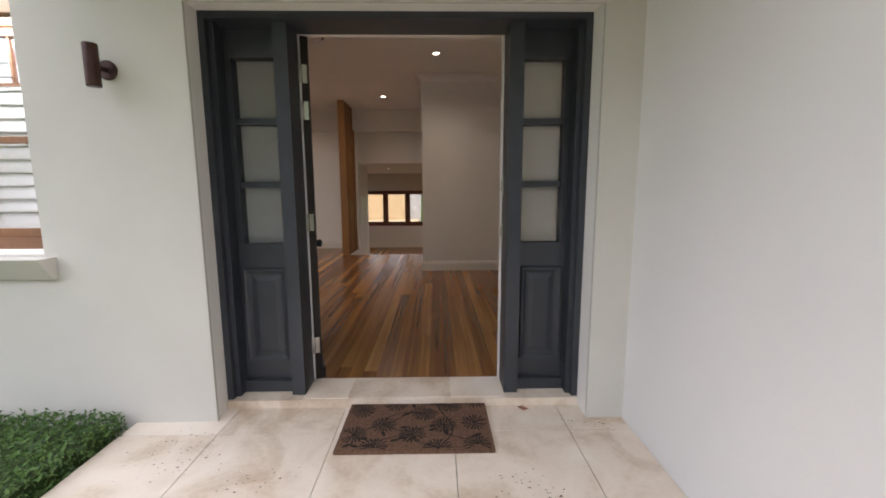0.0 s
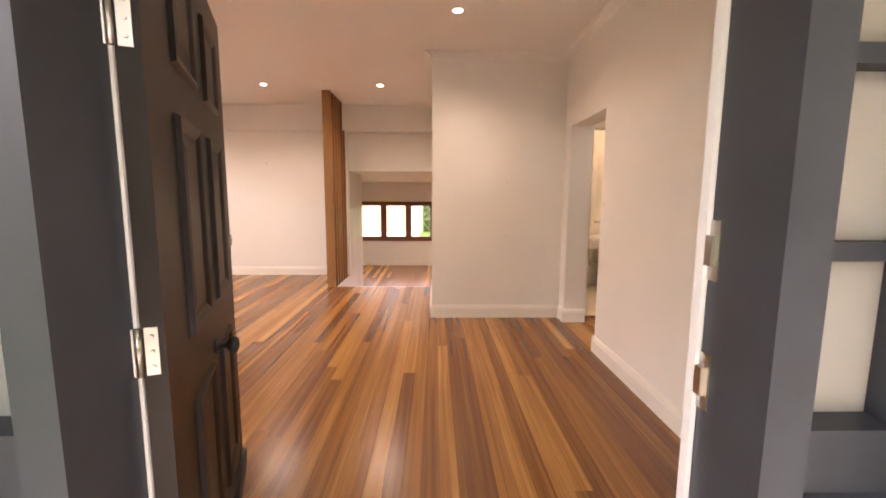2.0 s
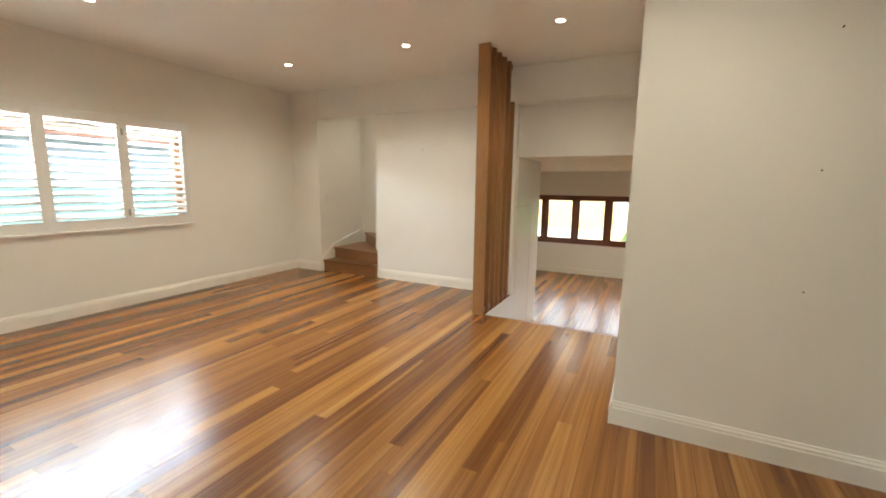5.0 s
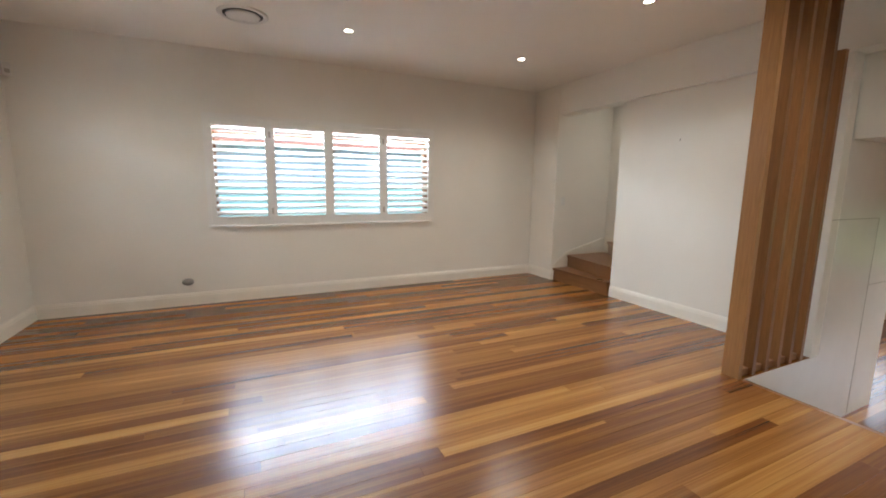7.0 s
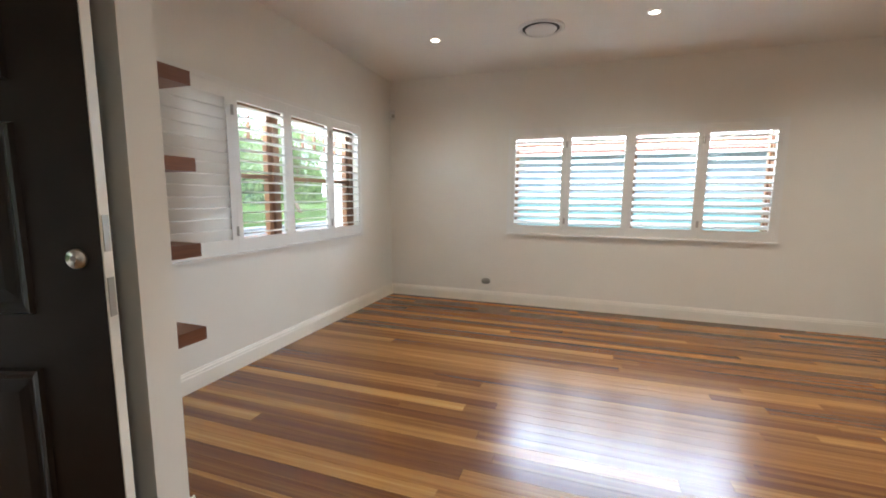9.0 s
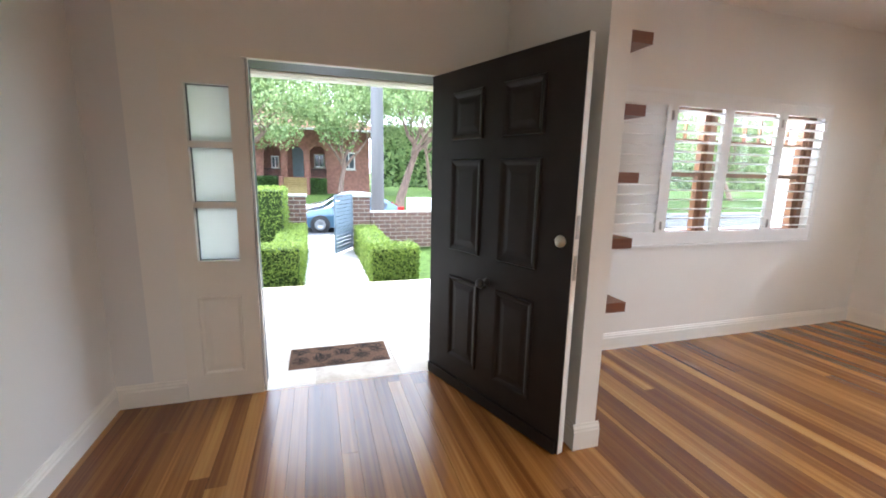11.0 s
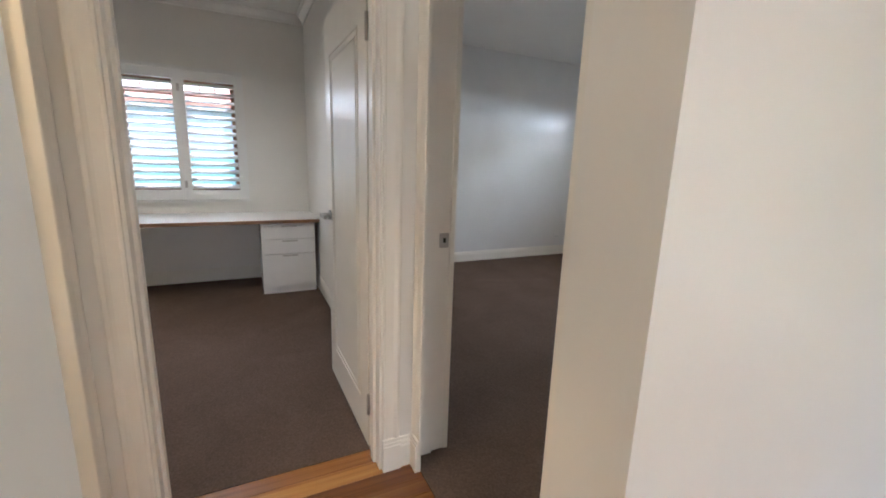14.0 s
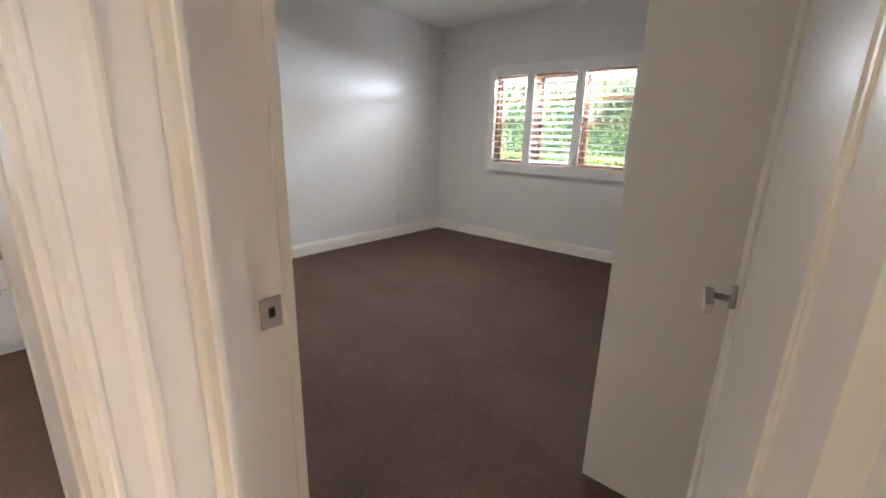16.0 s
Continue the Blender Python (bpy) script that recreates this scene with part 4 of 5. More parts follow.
def outlet(m, label, material=M_PLASTIC, size=(0.115, 0.07)):
    ob = thing("power_outlet", label, "power outlet", m)
    bm = bmesh.new()
    box(bm, -size[0] / 2, size[0] / 2, 0.0, 0.009, -size[1] / 2, size[1] / 2)
    bevel(bm, 0.003)
    part("plate", bm, material, ob)
    for u in (-0.026, 0.026):
        bm = bmesh.new()
        for q in (-0.007, 0.007):
            box(bm, u + q - 0.0015, u + q + 0.0015, 0.0085, 0.0095, -0.008, 0.004)
        box(bm, u - 0.0015, u + 0.0015, 0.0085, 0.0095, -0.02, -0.012)
        part("socket", bm, M_BLACK, ob)
    return ob


dome = thing("power_outlet", "small grey dome-shaped outlet cover above the skirting", "power outlet", pose(XW, 1.30, 0.265, 0, 0, -90))
bm = bmesh.new()
lathe(bm, [(0.058, 0.0), (0.058, 0.006), (0.050, 0.018), (0.034, 0.027), (0.010, 0.031)], 24, Matrix.Diagonal((1.0, 1.0, 0.68, 1.0)) @ Matrix.Rotation(radians(-90), 4, "X"))
part("cover", bm, mat("grey_plastic", (0.30, 0.29, 0.27), 0.4), dome)
bm = bmesh.new()
box(bm, -0.040, 0.040, 0.016, 0.021, -0.026, -0.014)
part("slot", bm, M_BLACK, dome, "dark slot")
outlet(pose(BX, -1.15, 0.29, 0, 0, 90), "white double power outlet above the skirting")
sw = thing("light_switch", "white plastic light switch on the stair wall nib", "light switch", pose(-4.50, 6.09, 1.15, 0, 0, -90))
bm = bmesh.new()
box(bm, -0.035, 0.035, 0, 0.008, -0.058, 0.058)
bevel(bm, 0.003)
part("plate", bm, M_PLASTIC, sw)
bm = bmesh.new()
box(bm, -0.008, 0.008, 0.008, 0.012, -0.014, 0.014)
part("rocker", bm, M_PLASTIC, sw)


def hook(m):
    ob = tagged(new("picture_hook"), "small nickel picture hook fixed to the wall", "hook", "picture hooks")
    ob.matrix_world = m
    bm = bmesh.new()
    box(bm, -0.006, 0.006, 0, 0.003, -0.012, 0.012)
    part("plate", bm, M_CHROME, ob)
    bm = bmesh.new()
    cyl(bm, 0.002, 0.002, 0.0, 0.016, 8, Matrix.Translation((0, 0, -0.01)) @ Matrix.Rotation(radians(-90), 4, "X"))
    part("pin", bm, M_CHROME, ob)
    return ob


for z in (2.08, 1.47, 0.90):
    nail = tagged(new("wall_nail"), "small dark steel nail driven into the painted wall", "nail", "nails in the painted wall")
    nail.matrix_world = pose(0.80, 3.53, z, 0, 0, 180)
    bm = bmesh.new()
    cyl(bm, 0.0035, 0.0035, 0.0, 0.012, 8, Matrix.Rotation(radians(-90), 4, "X"))
    part("shank", bm, M_BRONZE, nail)
hook(pose(XE, 1.16, 1.93, 0, 0, 90))
hook(pose(-2.7, 6.01, 1.85, 0, 0, 180))

# cornices in the entry
bm = bmesh.new()
prof = [(0, 0), (0.075, 0), (0.068, -0.012), (0.05, -0.018), (0.035, -0.032), (0.018, -0.055), (0.012, -0.075), (0, -0.08)]
for x0, y0, x1, y1, nx, ny in ((0.012, 3.53, XE, 3.53, 0, -1), (0.012, 3.46, 0.012, 5.95, -1, 0), (XE, 0.0, XE, 3.53, -1, 0), (-1.02, 0.0, XE, 0.0, 0, 1), (EX, OS, EX, 5.5, -1, 0), (2.615, OS, EX, OS, 0, 1)):
    rings = [[bm.verts.new((x + nx * d, y + ny * d, CEIL - 0.0005 + h)) for d, h in prof] for x, y in ((x0, y0), (x1, y1))]
    for i in range(len(prof)):
        j = (i + 1) % len(prof)
        bm.faces.new((rings[0][i], rings[0][j], rings[1][j], rings[1][i]))
    bm.faces.new(rings[0])
    bm.faces.new(rings[1][::-1])
setting("cornice", bm, M_CEIL, "off-white plaster cornice", "cornice")

# steps down to the lower room
steps = thing("steps", "hardwood steps down to the lower room", "steps", kind="structure")
for k in range(3):
    bm = bmesh.new()
    box(bm, -1.388, 0.011, 5.096 + k * 0.27, 5.096 + (k + 1) * 0.27, LOWER - 0.05, -0.175 * (k + 1))
    part("step", bm, M_STAIR, steps)
bm = bmesh.new()
box(bm, -1.388, 0.011, 5.062, 5.094, -0.18, 0.0)
bevel(bm, 0.008)
part("nosing", bm, M_STAIR, steps)

# ---- hall, doors, office, bedroom, bathroom ----


def architrave(name, axis, at, n, a0, a1, top, base=0.15, sides=(-1, 1)):
    """Moulded lining round a doorway on the face at 'at', towards n."""
    ob = thing(name, "cream painted timber door lining with plinth blocks", "door frame", kind="structure")
    prof = [(0, 0), (0, 0.009), (0.003, 0.012), (0.009, 0.0125), (0.013, 0.010), (0.046, 0.0115), (0.054, 0.015), (0.060, 0.0185), (0.070, 0.0185), (0.075, 0.015), (0.075, 0)]

    def put(u, d, z):
        return (u, at + n * d, z) if axis == "x" else (at + n * d, u, z)
    for side, u0 in ((-1, a0), (1, a1)):
        if side not in sides:
            continue
        bm = bmesh.new()
        rings = [[bm.verts.new(put(u0 + side * w, d, z)) for w, d in prof] for z in (base, top + 0.075)]
        for i in range(len(prof)):
            j = (i + 1) % len(prof)
            bm.faces.new((rings[0][i], rings[0][j], rings[1][j], rings[1][i]))
        bm.faces.new(rings[0])
        bm.faces.new(rings[1][::-1])
        part("upright", bm, M_TRIM, ob)
        bm = bmesh.new()
        for za, zb, d in ((0.001, base - 0.03, 0.026), (base - 0.03, base - 0.015, 0.023), (base - 0.015, base, 0.020)):
            pts = [put(u0 + side * w, dd, z) for w in (0, 0.078) for dd in (0, d) for z in (za, zb)]
            lo, hi = [min(p[i] for p in pts) for i in range(3)], [max(p[i] for p in pts) for i in range(3)]
            box(bm, lo[0], hi[0], lo[1], hi[1], lo[2], hi[2])
        part("plinth_block", bm, M_TRIM, ob)
    bm = bmesh.new()
    rings = [[bm.verts.new(put(u, d, top + w)) for w, d in prof] for u in (a0, a1)]
    for i in range(len(prof)):
        j = (i + 1) % len(prof)
        bm.faces.new((rings[0][i], rings[0][j], rings[1][j], rings[1][i]))
    bm.faces.new(rings[0])
    bm.faces.new(rings[1][::-1])
    part("head", bm, M_TRIM, ob)
    return ob


def stop_lining(ob, axis, p0, p1, a0, a1, top, t=0.02, steps=None):
    for side, u in ((1, a0), (-1, a1)):
        bm = bmesh.new()
        q = (u, u + side * t)
        mid = (p0 + p1) / 2
        s = (u + side * t, u + side * (t + 0.012))
        if steps and side == -1:
            box(bm, min(q), max(q), p0, p1, 0.001, top)
            for ya, yb, thick in steps:
                box(bm, u - t - thick, u - t, ya, yb, 0.001, top)
            bevel(bm, 0.002, 1)
            part("jamb", bm, M_TRIM, ob)
            continue
        if axis == "x":
            box(bm, min(q), max(q), p0, p1, 0.001, top)
            box(bm, min(s), max(s), mid - 0.02, mid + 0.02, 0.001, top)
        else:
            box(bm, p0, p1, min(q), max(q), 0.001, top)
            box(bm, mid - 0.02, mid + 0.02, min(s), max(s), 0.001, top)
        part("jamb", bm, M_TRIM, ob)
    bm = bmesh.new()
    if axis == "x":
        box(bm, a0, a1, p0, p1, top - t, top)
    else:
        box(bm, p0, p1, a0, a1, top - t, top)
    part("jamb_head", bm, M_TRIM, ob)


ob = architrave("door_2", "y", HE, -1, 2.665, 3.465, 2.05)
stop_lining(ob, "y", HE, HE + 0.15, 2.655, 3.475, 2.06)
ob = architrave("door_3", "x", HS, 1, 1.644, 2.385, 2.05, sides=(1,))
stop_lining(ob, "x", HS - 0.175, HS, 1.618, 2.505, 2.06, steps=((HS - 0.088, HS - 0.001, 0.012), (HS - 0.174, HS - 0.152, 0.006)))
bm = bmesh.new()
box(bm, 2.482, 2.486, HS - 0.146, HS - 0.104, 0.968, 1.030)
bevel(bm, 0.001, 1)
strike = part("strike_plate", bm, M_CHROME, ob, "nickel strike plate")
bm = bmesh.new()
box(bm, 2.4805, 2.4835, HS - 0.132, HS - 0.120, 0.990, 1.010)
part("latch_hole", bm, M_BLACK, strike)
ob = architrave("door_4", "x", 3.60, -1, 1.735, 2.385, 2.05)
stop_lining(ob, "x", 3.60, 3.72, 1.72, 2.42, 2.06)


def lever(parent, u, z, y, out, turn):
    """A lever handle: rose, neck and flat lever."""
    m = Matrix.Translation((u, y, z)) @ Matrix.Rotation(radians(90 if out < 0 else -90), 4, "X")
    bm = bmesh.new()
    lathe(bm, [(0.027, 0), (0.027, 0.009), (0.025, 0.011), (0.011, 0.011), (0.011, 0.052)], 24, m)
    h = part("handle", bm, M_CHROME, parent, "brushed nickel lever handle")
    bm = bmesh.new()
    a, b = sorted((u - turn * 0.012, u + turn * 0.115))
    ya, yb = sorted((y + out * 0.044, y + out * 0.060))
    box(bm, a, b, ya, yb, z - 0.011, z + 0.011)
    bevel(bm, 0.003)
    part("lever", bm, M_CHROME, h)


def room_door(name, m, w, label):
    """An inside door with grooved panel lines; hinge at local x 0."""
    ob = thing(name, label, "door", m)
    bm = bmesh.new()
    box(bm, 0, w, -0.036, 0, 0, 2.03)
    bevel(bm, 0.002, 1)
    leaf = part("leaf", bm, M_TRIM, ob)
    for y, o in ((-0.036, -1), (0.0, 1)):
        bm = bmesh.new()
        for q in (0.13, 0.16):
            for r in ((q, w - q, q + 0.06, q + 0.068), (q, w - q, 1.90 - q + 0.06, 1.908 - q + 0.06), (q, q + 0.008, q + 0.06, 1.968 - q), (w - q - 0.008, w - q, q + 0.06, 1.968 - q)):
                ya, yb = sorted((y, y + o * 0.004))
                box(bm, r[0], r[1], ya, yb, r[2], r[3])
        part("panel_mould", bm, M_TRIM, ob)
        lever(ob, w - 0.065, 0.995, y, o, -1)
    for z in (0.22, 1.80):
        bm = bmesh.new()
        cyl(bm, 0.007, 0.007, z - 0.05, z + 0.05, 10, Matrix.Translation((-0.006, 0.002, 0)))
        box(bm, -0.003, 0.0, -0.034, 0.0, z - 0.05, z + 0.05)
        part("hinge", bm, M_CHROME, ob)
    return ob


room_door("office_door", pose(2.62, 2.68, 0.012, 0, 0, 1.0), 0.80, "cream painted panelled door standing open into the office")
room_door("bedroom_door", pose(1.712, 2.352, 0.012, 0, 0, -81.5), 0.77, "cream painted panelled door folded back into the bedroom")
room_door("bathroom_door", pose(2.39, 3.735, 0.012, 0, 0, 97.0), 0.66, "cream painted panelled door open into the bathroom")

# wardrobe beside the bedroom door
ward = thing("wardrobe", "full-height cream built-in wardrobe", "wardrobe")
bm = bmesh.new()
box(bm, 1.701, 2.205, 1.25, 1.272, 0.005, CEIL - 0.001)
bevel(bm, 0.002, 1)
part("side_panel", bm, M_TRIM, ward)
bm = bmesh.new()
box(bm, 1.701, 2.18, BY + 0.001, 1.25, 0.005, CEIL - 0.002)
part("carcass", bm, M_TRIM, ward)
for k in range(4):
    ya = BY + 0.02 + k * 0.79
    bm = bmesh.new()
    box(bm, 2.182, 2.203, ya + 0.003, ya + 0.787, 0.07, CEIL - 0.06)
    bevel(bm, 0.002, 1)
    part("door", bm, M_TRIM, ward)

# office desk and drawers
desk = thing("desk", "long white laminate built-in desk with a brown timber edge", "desk")
bm = bmesh.new()
box(bm, 5.15, EX - 0.001, OS + 0.001, 5.49, 0.705, 0.735)
part("top", bm, M_WHITE, desk)
bm = bmesh.new()
box(bm, 5.13, 5.15, OS + 0.001, 5.49, 0.704, 0.736)
bevel(bm, 0.003)
part("edge", bm, wood("desk_edge", (0.20, 0.10, 0.05), (0.33, 0.18, 0.09), along="y"), desk, "brown timber edge strip")
cab = thing("drawer_cabinet", "white three-drawer pedestal under the desk", "drawer cabinet")
bm = bmesh.new()
box(bm, 5.17, 5.82, OS + 0.045, 3.015, 0.004, 0.704)
part("carcass", bm, M_WHITE, cab)
for za, zb in ((0.075, 0.40), (0.406, 0.545), (0.551, 0.69)):
    bm = bmesh.new()
    box(bm, 5.15, 5.169, OS + 0.05, 2.995, za, zb)
    bevel(bm, 0.0025, 1)
    dr = part("drawer_front", bm, M_WHITE, cab)
    bm = bmesh.new()
    cy = (OS + 0.05 + 2.995) / 2
    box(bm, 5.140, 5.150, cy - 0.07, cy + 0.07, zb - 0.022, zb - 0.010)
    bevel(bm, 0.003)
    part("pull", bm, M_CHROME, dr, "slim nickel pull")

# bathroom fittings on its east wall
van = thing("vanity", "wall-hung white ceramic basin", "basin", pose(2.514, 4.82, 0.0, 0, 0, 90))
bm = bmesh.new()
box(bm, -0.28, 0.32, 0.0, 0.40, 0.63, 0.77)
bevel(bm, 0.025, 3)
part("basin", bm, M_WHITE, van)
bm = bmesh.new()
cyl(bm, 0.018, 0.018, 0.33, 0.63, 14, Matrix.Translation((0.15, 0.2, 0)))
cyl(bm, 0.035, 0.035, 0.34, 0.44, 14, Matrix.Translation((0.15, 0.2, 0)))
cyl(bm, 0.014, 0.014, 0.0, 0.2, 12, Matrix.Translation((0.15, 0.2, 0.40)) @ Matrix.Rotation(radians(90), 4, "X"))
part("bottle_trap", bm, M_CHROME, van)
tap = thing("wall_tap", "chrome wall-mounted basin tap", "tap", pose(2.514, 4.98, 0.97, 0, 0, 90))
bm = bmesh.new()
cyl(bm, 0.014, 0.014, 0, 0.19, 12, Matrix.Rotation(radians(-90), 4, "X"))
part("spout", bm, M_CHROME, tap)
bm = bmesh.new()
cyl(bm, 0.028, 0.028, 0, 0.06, 16, Matrix.Translation((0.10, 0, 0)) @ Matrix.Rotation(radians(-90), 4, "X"))
part("mixer", bm, M_CHROME, tap)
cabm = thing("mirror_cabinet", "mirrored bathroom cabinet over the basin", "cabinet", pose(2.514, 4.82, 0, 0, 0, 90))
bm = bmesh.new()
box(bm, -0.28, 0.26, 0.001, 0.13, 1.16, 1.92)
part("body", bm, M_WHITE, cabm)
bm = bmesh.new()
box(bm, -0.275, 0.255, 0.1305, 0.142, 1.165, 1.915)
part("door", bm, mat("mirror", (0.85, 0.86, 0.85), 0.02, metal=1.0, vary=0.0), cabm, "mirror door")
# ---- outside ----
M_GRASS = mat("lawn", (0.10, 0.16, 0.04), 0.95, vary=0.25, scale=9, bump=1.0, bscale=120, spec=0.1)
M_ROAD = mat("asphalt", (0.095, 0.098, 0.105), 0.85, vary=0.15, scale=12, bump=0.5, bscale=200)
M_CONC = mat("concrete", (0.50, 0.48, 0.44), 0.85, vary=0.08, scale=3, bump=0.2, bscale=90)
GZ = -0.2
RZ = -0.95
bm = bmesh.new()
ring = [[bm.verts.new((x, y, GZ - 0.06)) for x, y in pts] for pts in (((-900, -8.5), (900, -8.5), (900, 900), (-900, 900)), ((XW - 0.2, -0.3), (5.9, -0.3), (5.9, FARY + 0.1), (XW - 0.2, FARY + 0.1)))]
for i in range(4):
    j = (i + 1) % 4
    bm.faces.new((ring[0][i], ring[0][j], ring[1][j], ring[1][i]))
last = ring[0][:2]
for y, z in ((-10.0, RZ - 0.06), (-19.4, RZ - 0.06), (-23.5, 0.0), (-900, 0.0)):
    row = [bm.verts.new((-900, y, z)), bm.verts.new((900, y, z))]
    bm.faces.new((row[0], row[1], last[1], last[0]))
    last = row
setting("ground", bm, M_GRASS, "green lawn, verge and garden ground falling to the street", "ground")
bm = bmesh.new()
box(bm, -0.49, 0.46, -6.2, -2.76, GZ - 0.2, GZ)
setting("path", bm, M_CONC, "pale concrete garden path", "path")
bm = bmesh.new()
box(bm, -60, 60, -8.4, -6.45, GZ - 0.4, GZ - 0.03)
setting("pavement", bm, M_CONC, "concrete footpath along the street", "pavement")
bm = bmesh.new()
box(bm, -60, 60, -18.9, -10.2, RZ - 0.3, RZ)
setting("road", bm, M_ROAD, "grey asphalt street", "road")
for y in (-10.1, -19.0):
    bm = bmesh.new()
    box(bm, -60, 60, y - 0.08, y + 0.08, RZ - 0.3, RZ + 0.12)
    bevel(bm, 0.02)
    setting("kerb", bm, M_CONC, "concrete kerb", "kerb")


def leaf_mat(name, dark, light):
    m = bpy.data.materials.new(name)
    m.use_nodes = True
    nt = m.node_tree
    b = nt.nodes["Principled BSDF"]
    geo = nt.nodes.new("ShaderNodeNewGeometry")
    ramp = nt.nodes.new("ShaderNodeValToRGB")
    ramp.color_ramp.elements[0].color, ramp.color_ramp.elements[1].color = (*dark, 1), (*light, 1)
    nt.links.new(geo.outputs["Random Per Island"], ramp.inputs[0])
    nt.links.new(ramp.outputs[0], b.inputs["Base Color"])
    b.inputs["Roughness"].default_value = 0.5
    tl = nt.nodes.new("ShaderNodeBsdfTranslucent")
    nt.links.new(ramp.outputs[0], tl.inputs[0])
    mix = nt.nodes.new("ShaderNodeMixShader")
    mix.inputs[0].default_value = 0.35
    nt.links.new(b.outputs[0], mix.inputs[1])
    nt.links.new(tl.outputs[0], mix.inputs[2])
    nt.links.new(mix.outputs[0], nt.nodes["Material Output"].inputs["Surface"])
    return m


M_HEDGE = leaf_mat("hedge_leaf", (0.12, 0.20, 0.03), (0.34, 0.45, 0.08))
M_HEDGE_DARK = leaf_mat("box_leaf", (0.03, 0.075, 0.018), (0.14, 0.25, 0.06))
M_TREE = leaf_mat("tree_leaf", (0.16, 0.25, 0.09), (0.42, 0.52, 0.22))
M_HEDGE_CORE = mat("hedge_core", (0.05, 0.085, 0.018), 0.95, vary=0.3, scale=30)
M_BARK = mat("bark", (0.36, 0.25, 0.20), 0.9, vary=0.25, scale=5, bump=0.8, bscale=30, stretch=(1, 1, 0.3))


def leaf_cloud(rng, points, size, spread=1.0):
    verts, faces = [], []
    for p, nrm in points:
        s = size * rng.uniform(0.6, 1.4)
        d = Vector((rng.gauss(0, 1), rng.gauss(0, 1), rng.gauss(0, 1)))
        n = (Vector(nrm) + d * 0.8 * spread).normalized()
        t = n.orthogonal().normalized()
        t = Matrix.Rotation(rng.uniform(0, 6.28), 3, n) @ t
        b = n.cross(t)
        i = len(verts)
        p = Vector(p)
        verts += [p - t * s, p + b * s * 0.45 + n * s * 0.15, p + t * s, p - b * s * 0.45 + n * s * 0.15]
        faces.append((i, i + 1, i + 2, i + 3))
    me = bpy.data.meshes.new("leaves")
    me.from_pydata(verts, [], faces)
    return me


def hedge(x0, x1, y0, y1, z0, z1, material, label, n, size=0.028, seed=1):
    rng = random.Random(seed)
    ob = thing("hedge", label, "hedge")
    # solid dark green box that fills the hedge behind its leaves
    bm = bmesh.new()
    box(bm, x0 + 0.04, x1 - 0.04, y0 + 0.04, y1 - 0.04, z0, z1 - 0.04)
    part("core", bm, M_HEDGE_CORE, ob)
    pts = []
    dims = ((x1 - x0) * (y1 - y0), (x1 - x0) * (z1 - z0), (x1 - x0) * (z1 - z0), (y1 - y0) * (z1 - z0), (y1 - y0) * (z1 - z0))
    tot = sum(dims)
    for k, a in enumerate(dims):
        for i in range(int(n * a / tot)):
            x, y, z = rng.uniform(x0, x1), rng.uniform(y0, y1), rng.uniform(z0, z1)
            j = rng.gauss(0, 0.016)
            if k == 0:
                pts.append(((x, y, z1 + j), (0, 0, 1)))
            elif k == 1:
                pts.append(((x, y0 + j, z), (0, -1, 0)))
            elif k == 2:
                pts.append(((x, y1 + j, z), (0, 1, 0)))
            elif k == 3:
                pts.append(((x0 + j, y, z), (-1, 0, 0)))
            else:
                pts.append(((x1 + j, y, z), (1, 0, 0)))
    me = leaf_cloud(rng, pts, size)
    me.materials.append(material)
    l = new("leaves", me)
    l.parent = ob
    return tagged(ob)


hedge(-2.40, -1.42, -1.8, -0.47, -0.4, 0.045, M_HEDGE_DARK, "dark green clipped box hedge below the window", 17000, 0.0135, 2)
hedge(0.47, 2.2, -3.70, -3.26, GZ, 0.37, M_HEDGE, "bright green low clipped hedge beside the path", 10400, 0.019, 3)
hedge(0.47, 0.88, -6.05, -3.70, GZ, 0.37, M_HEDGE, "bright green low clipped hedge beside the path", 10400, 0.019, 4)
hedge(0.80, 2.5, -6.0, -5.0, GZ, 1.10, M_HEDGE, "tall bright green clipped hedge behind the fence", 13000, 0.021, 5)
hedge(-1.22, -0.50, -3.75, -3.27, GZ, 0.32, M_HEDGE, "bright green low clipped hedge beside the path", 8400, 0.019, 6)
hedge(-0.90, -0.50, -6.05, -3.75, GZ, 0.32, M_HEDGE, "bright green low clipped hedge beside the path", 8400, 0.019, 7)
hedge(2.7, 6.8, -5.0, -4.1, GZ, 1.05, M_HEDGE, "green garden hedge outside the bedroom window", 7000, 0.04, 8)

# brick fence with piers and an open metal gate
M_BRICK = mat("brick", (0.20, 0.115, 0.088), 0.85, vary=0.2, scale=14, bump=0.4, bscale=120, color2=(0.11, 0.07, 0.062))
M_MORTAR = mat("pale_mortar", (0.55, 0.52, 0.47), 0.95, vary=0.1, scale=30)
BRICK = {}


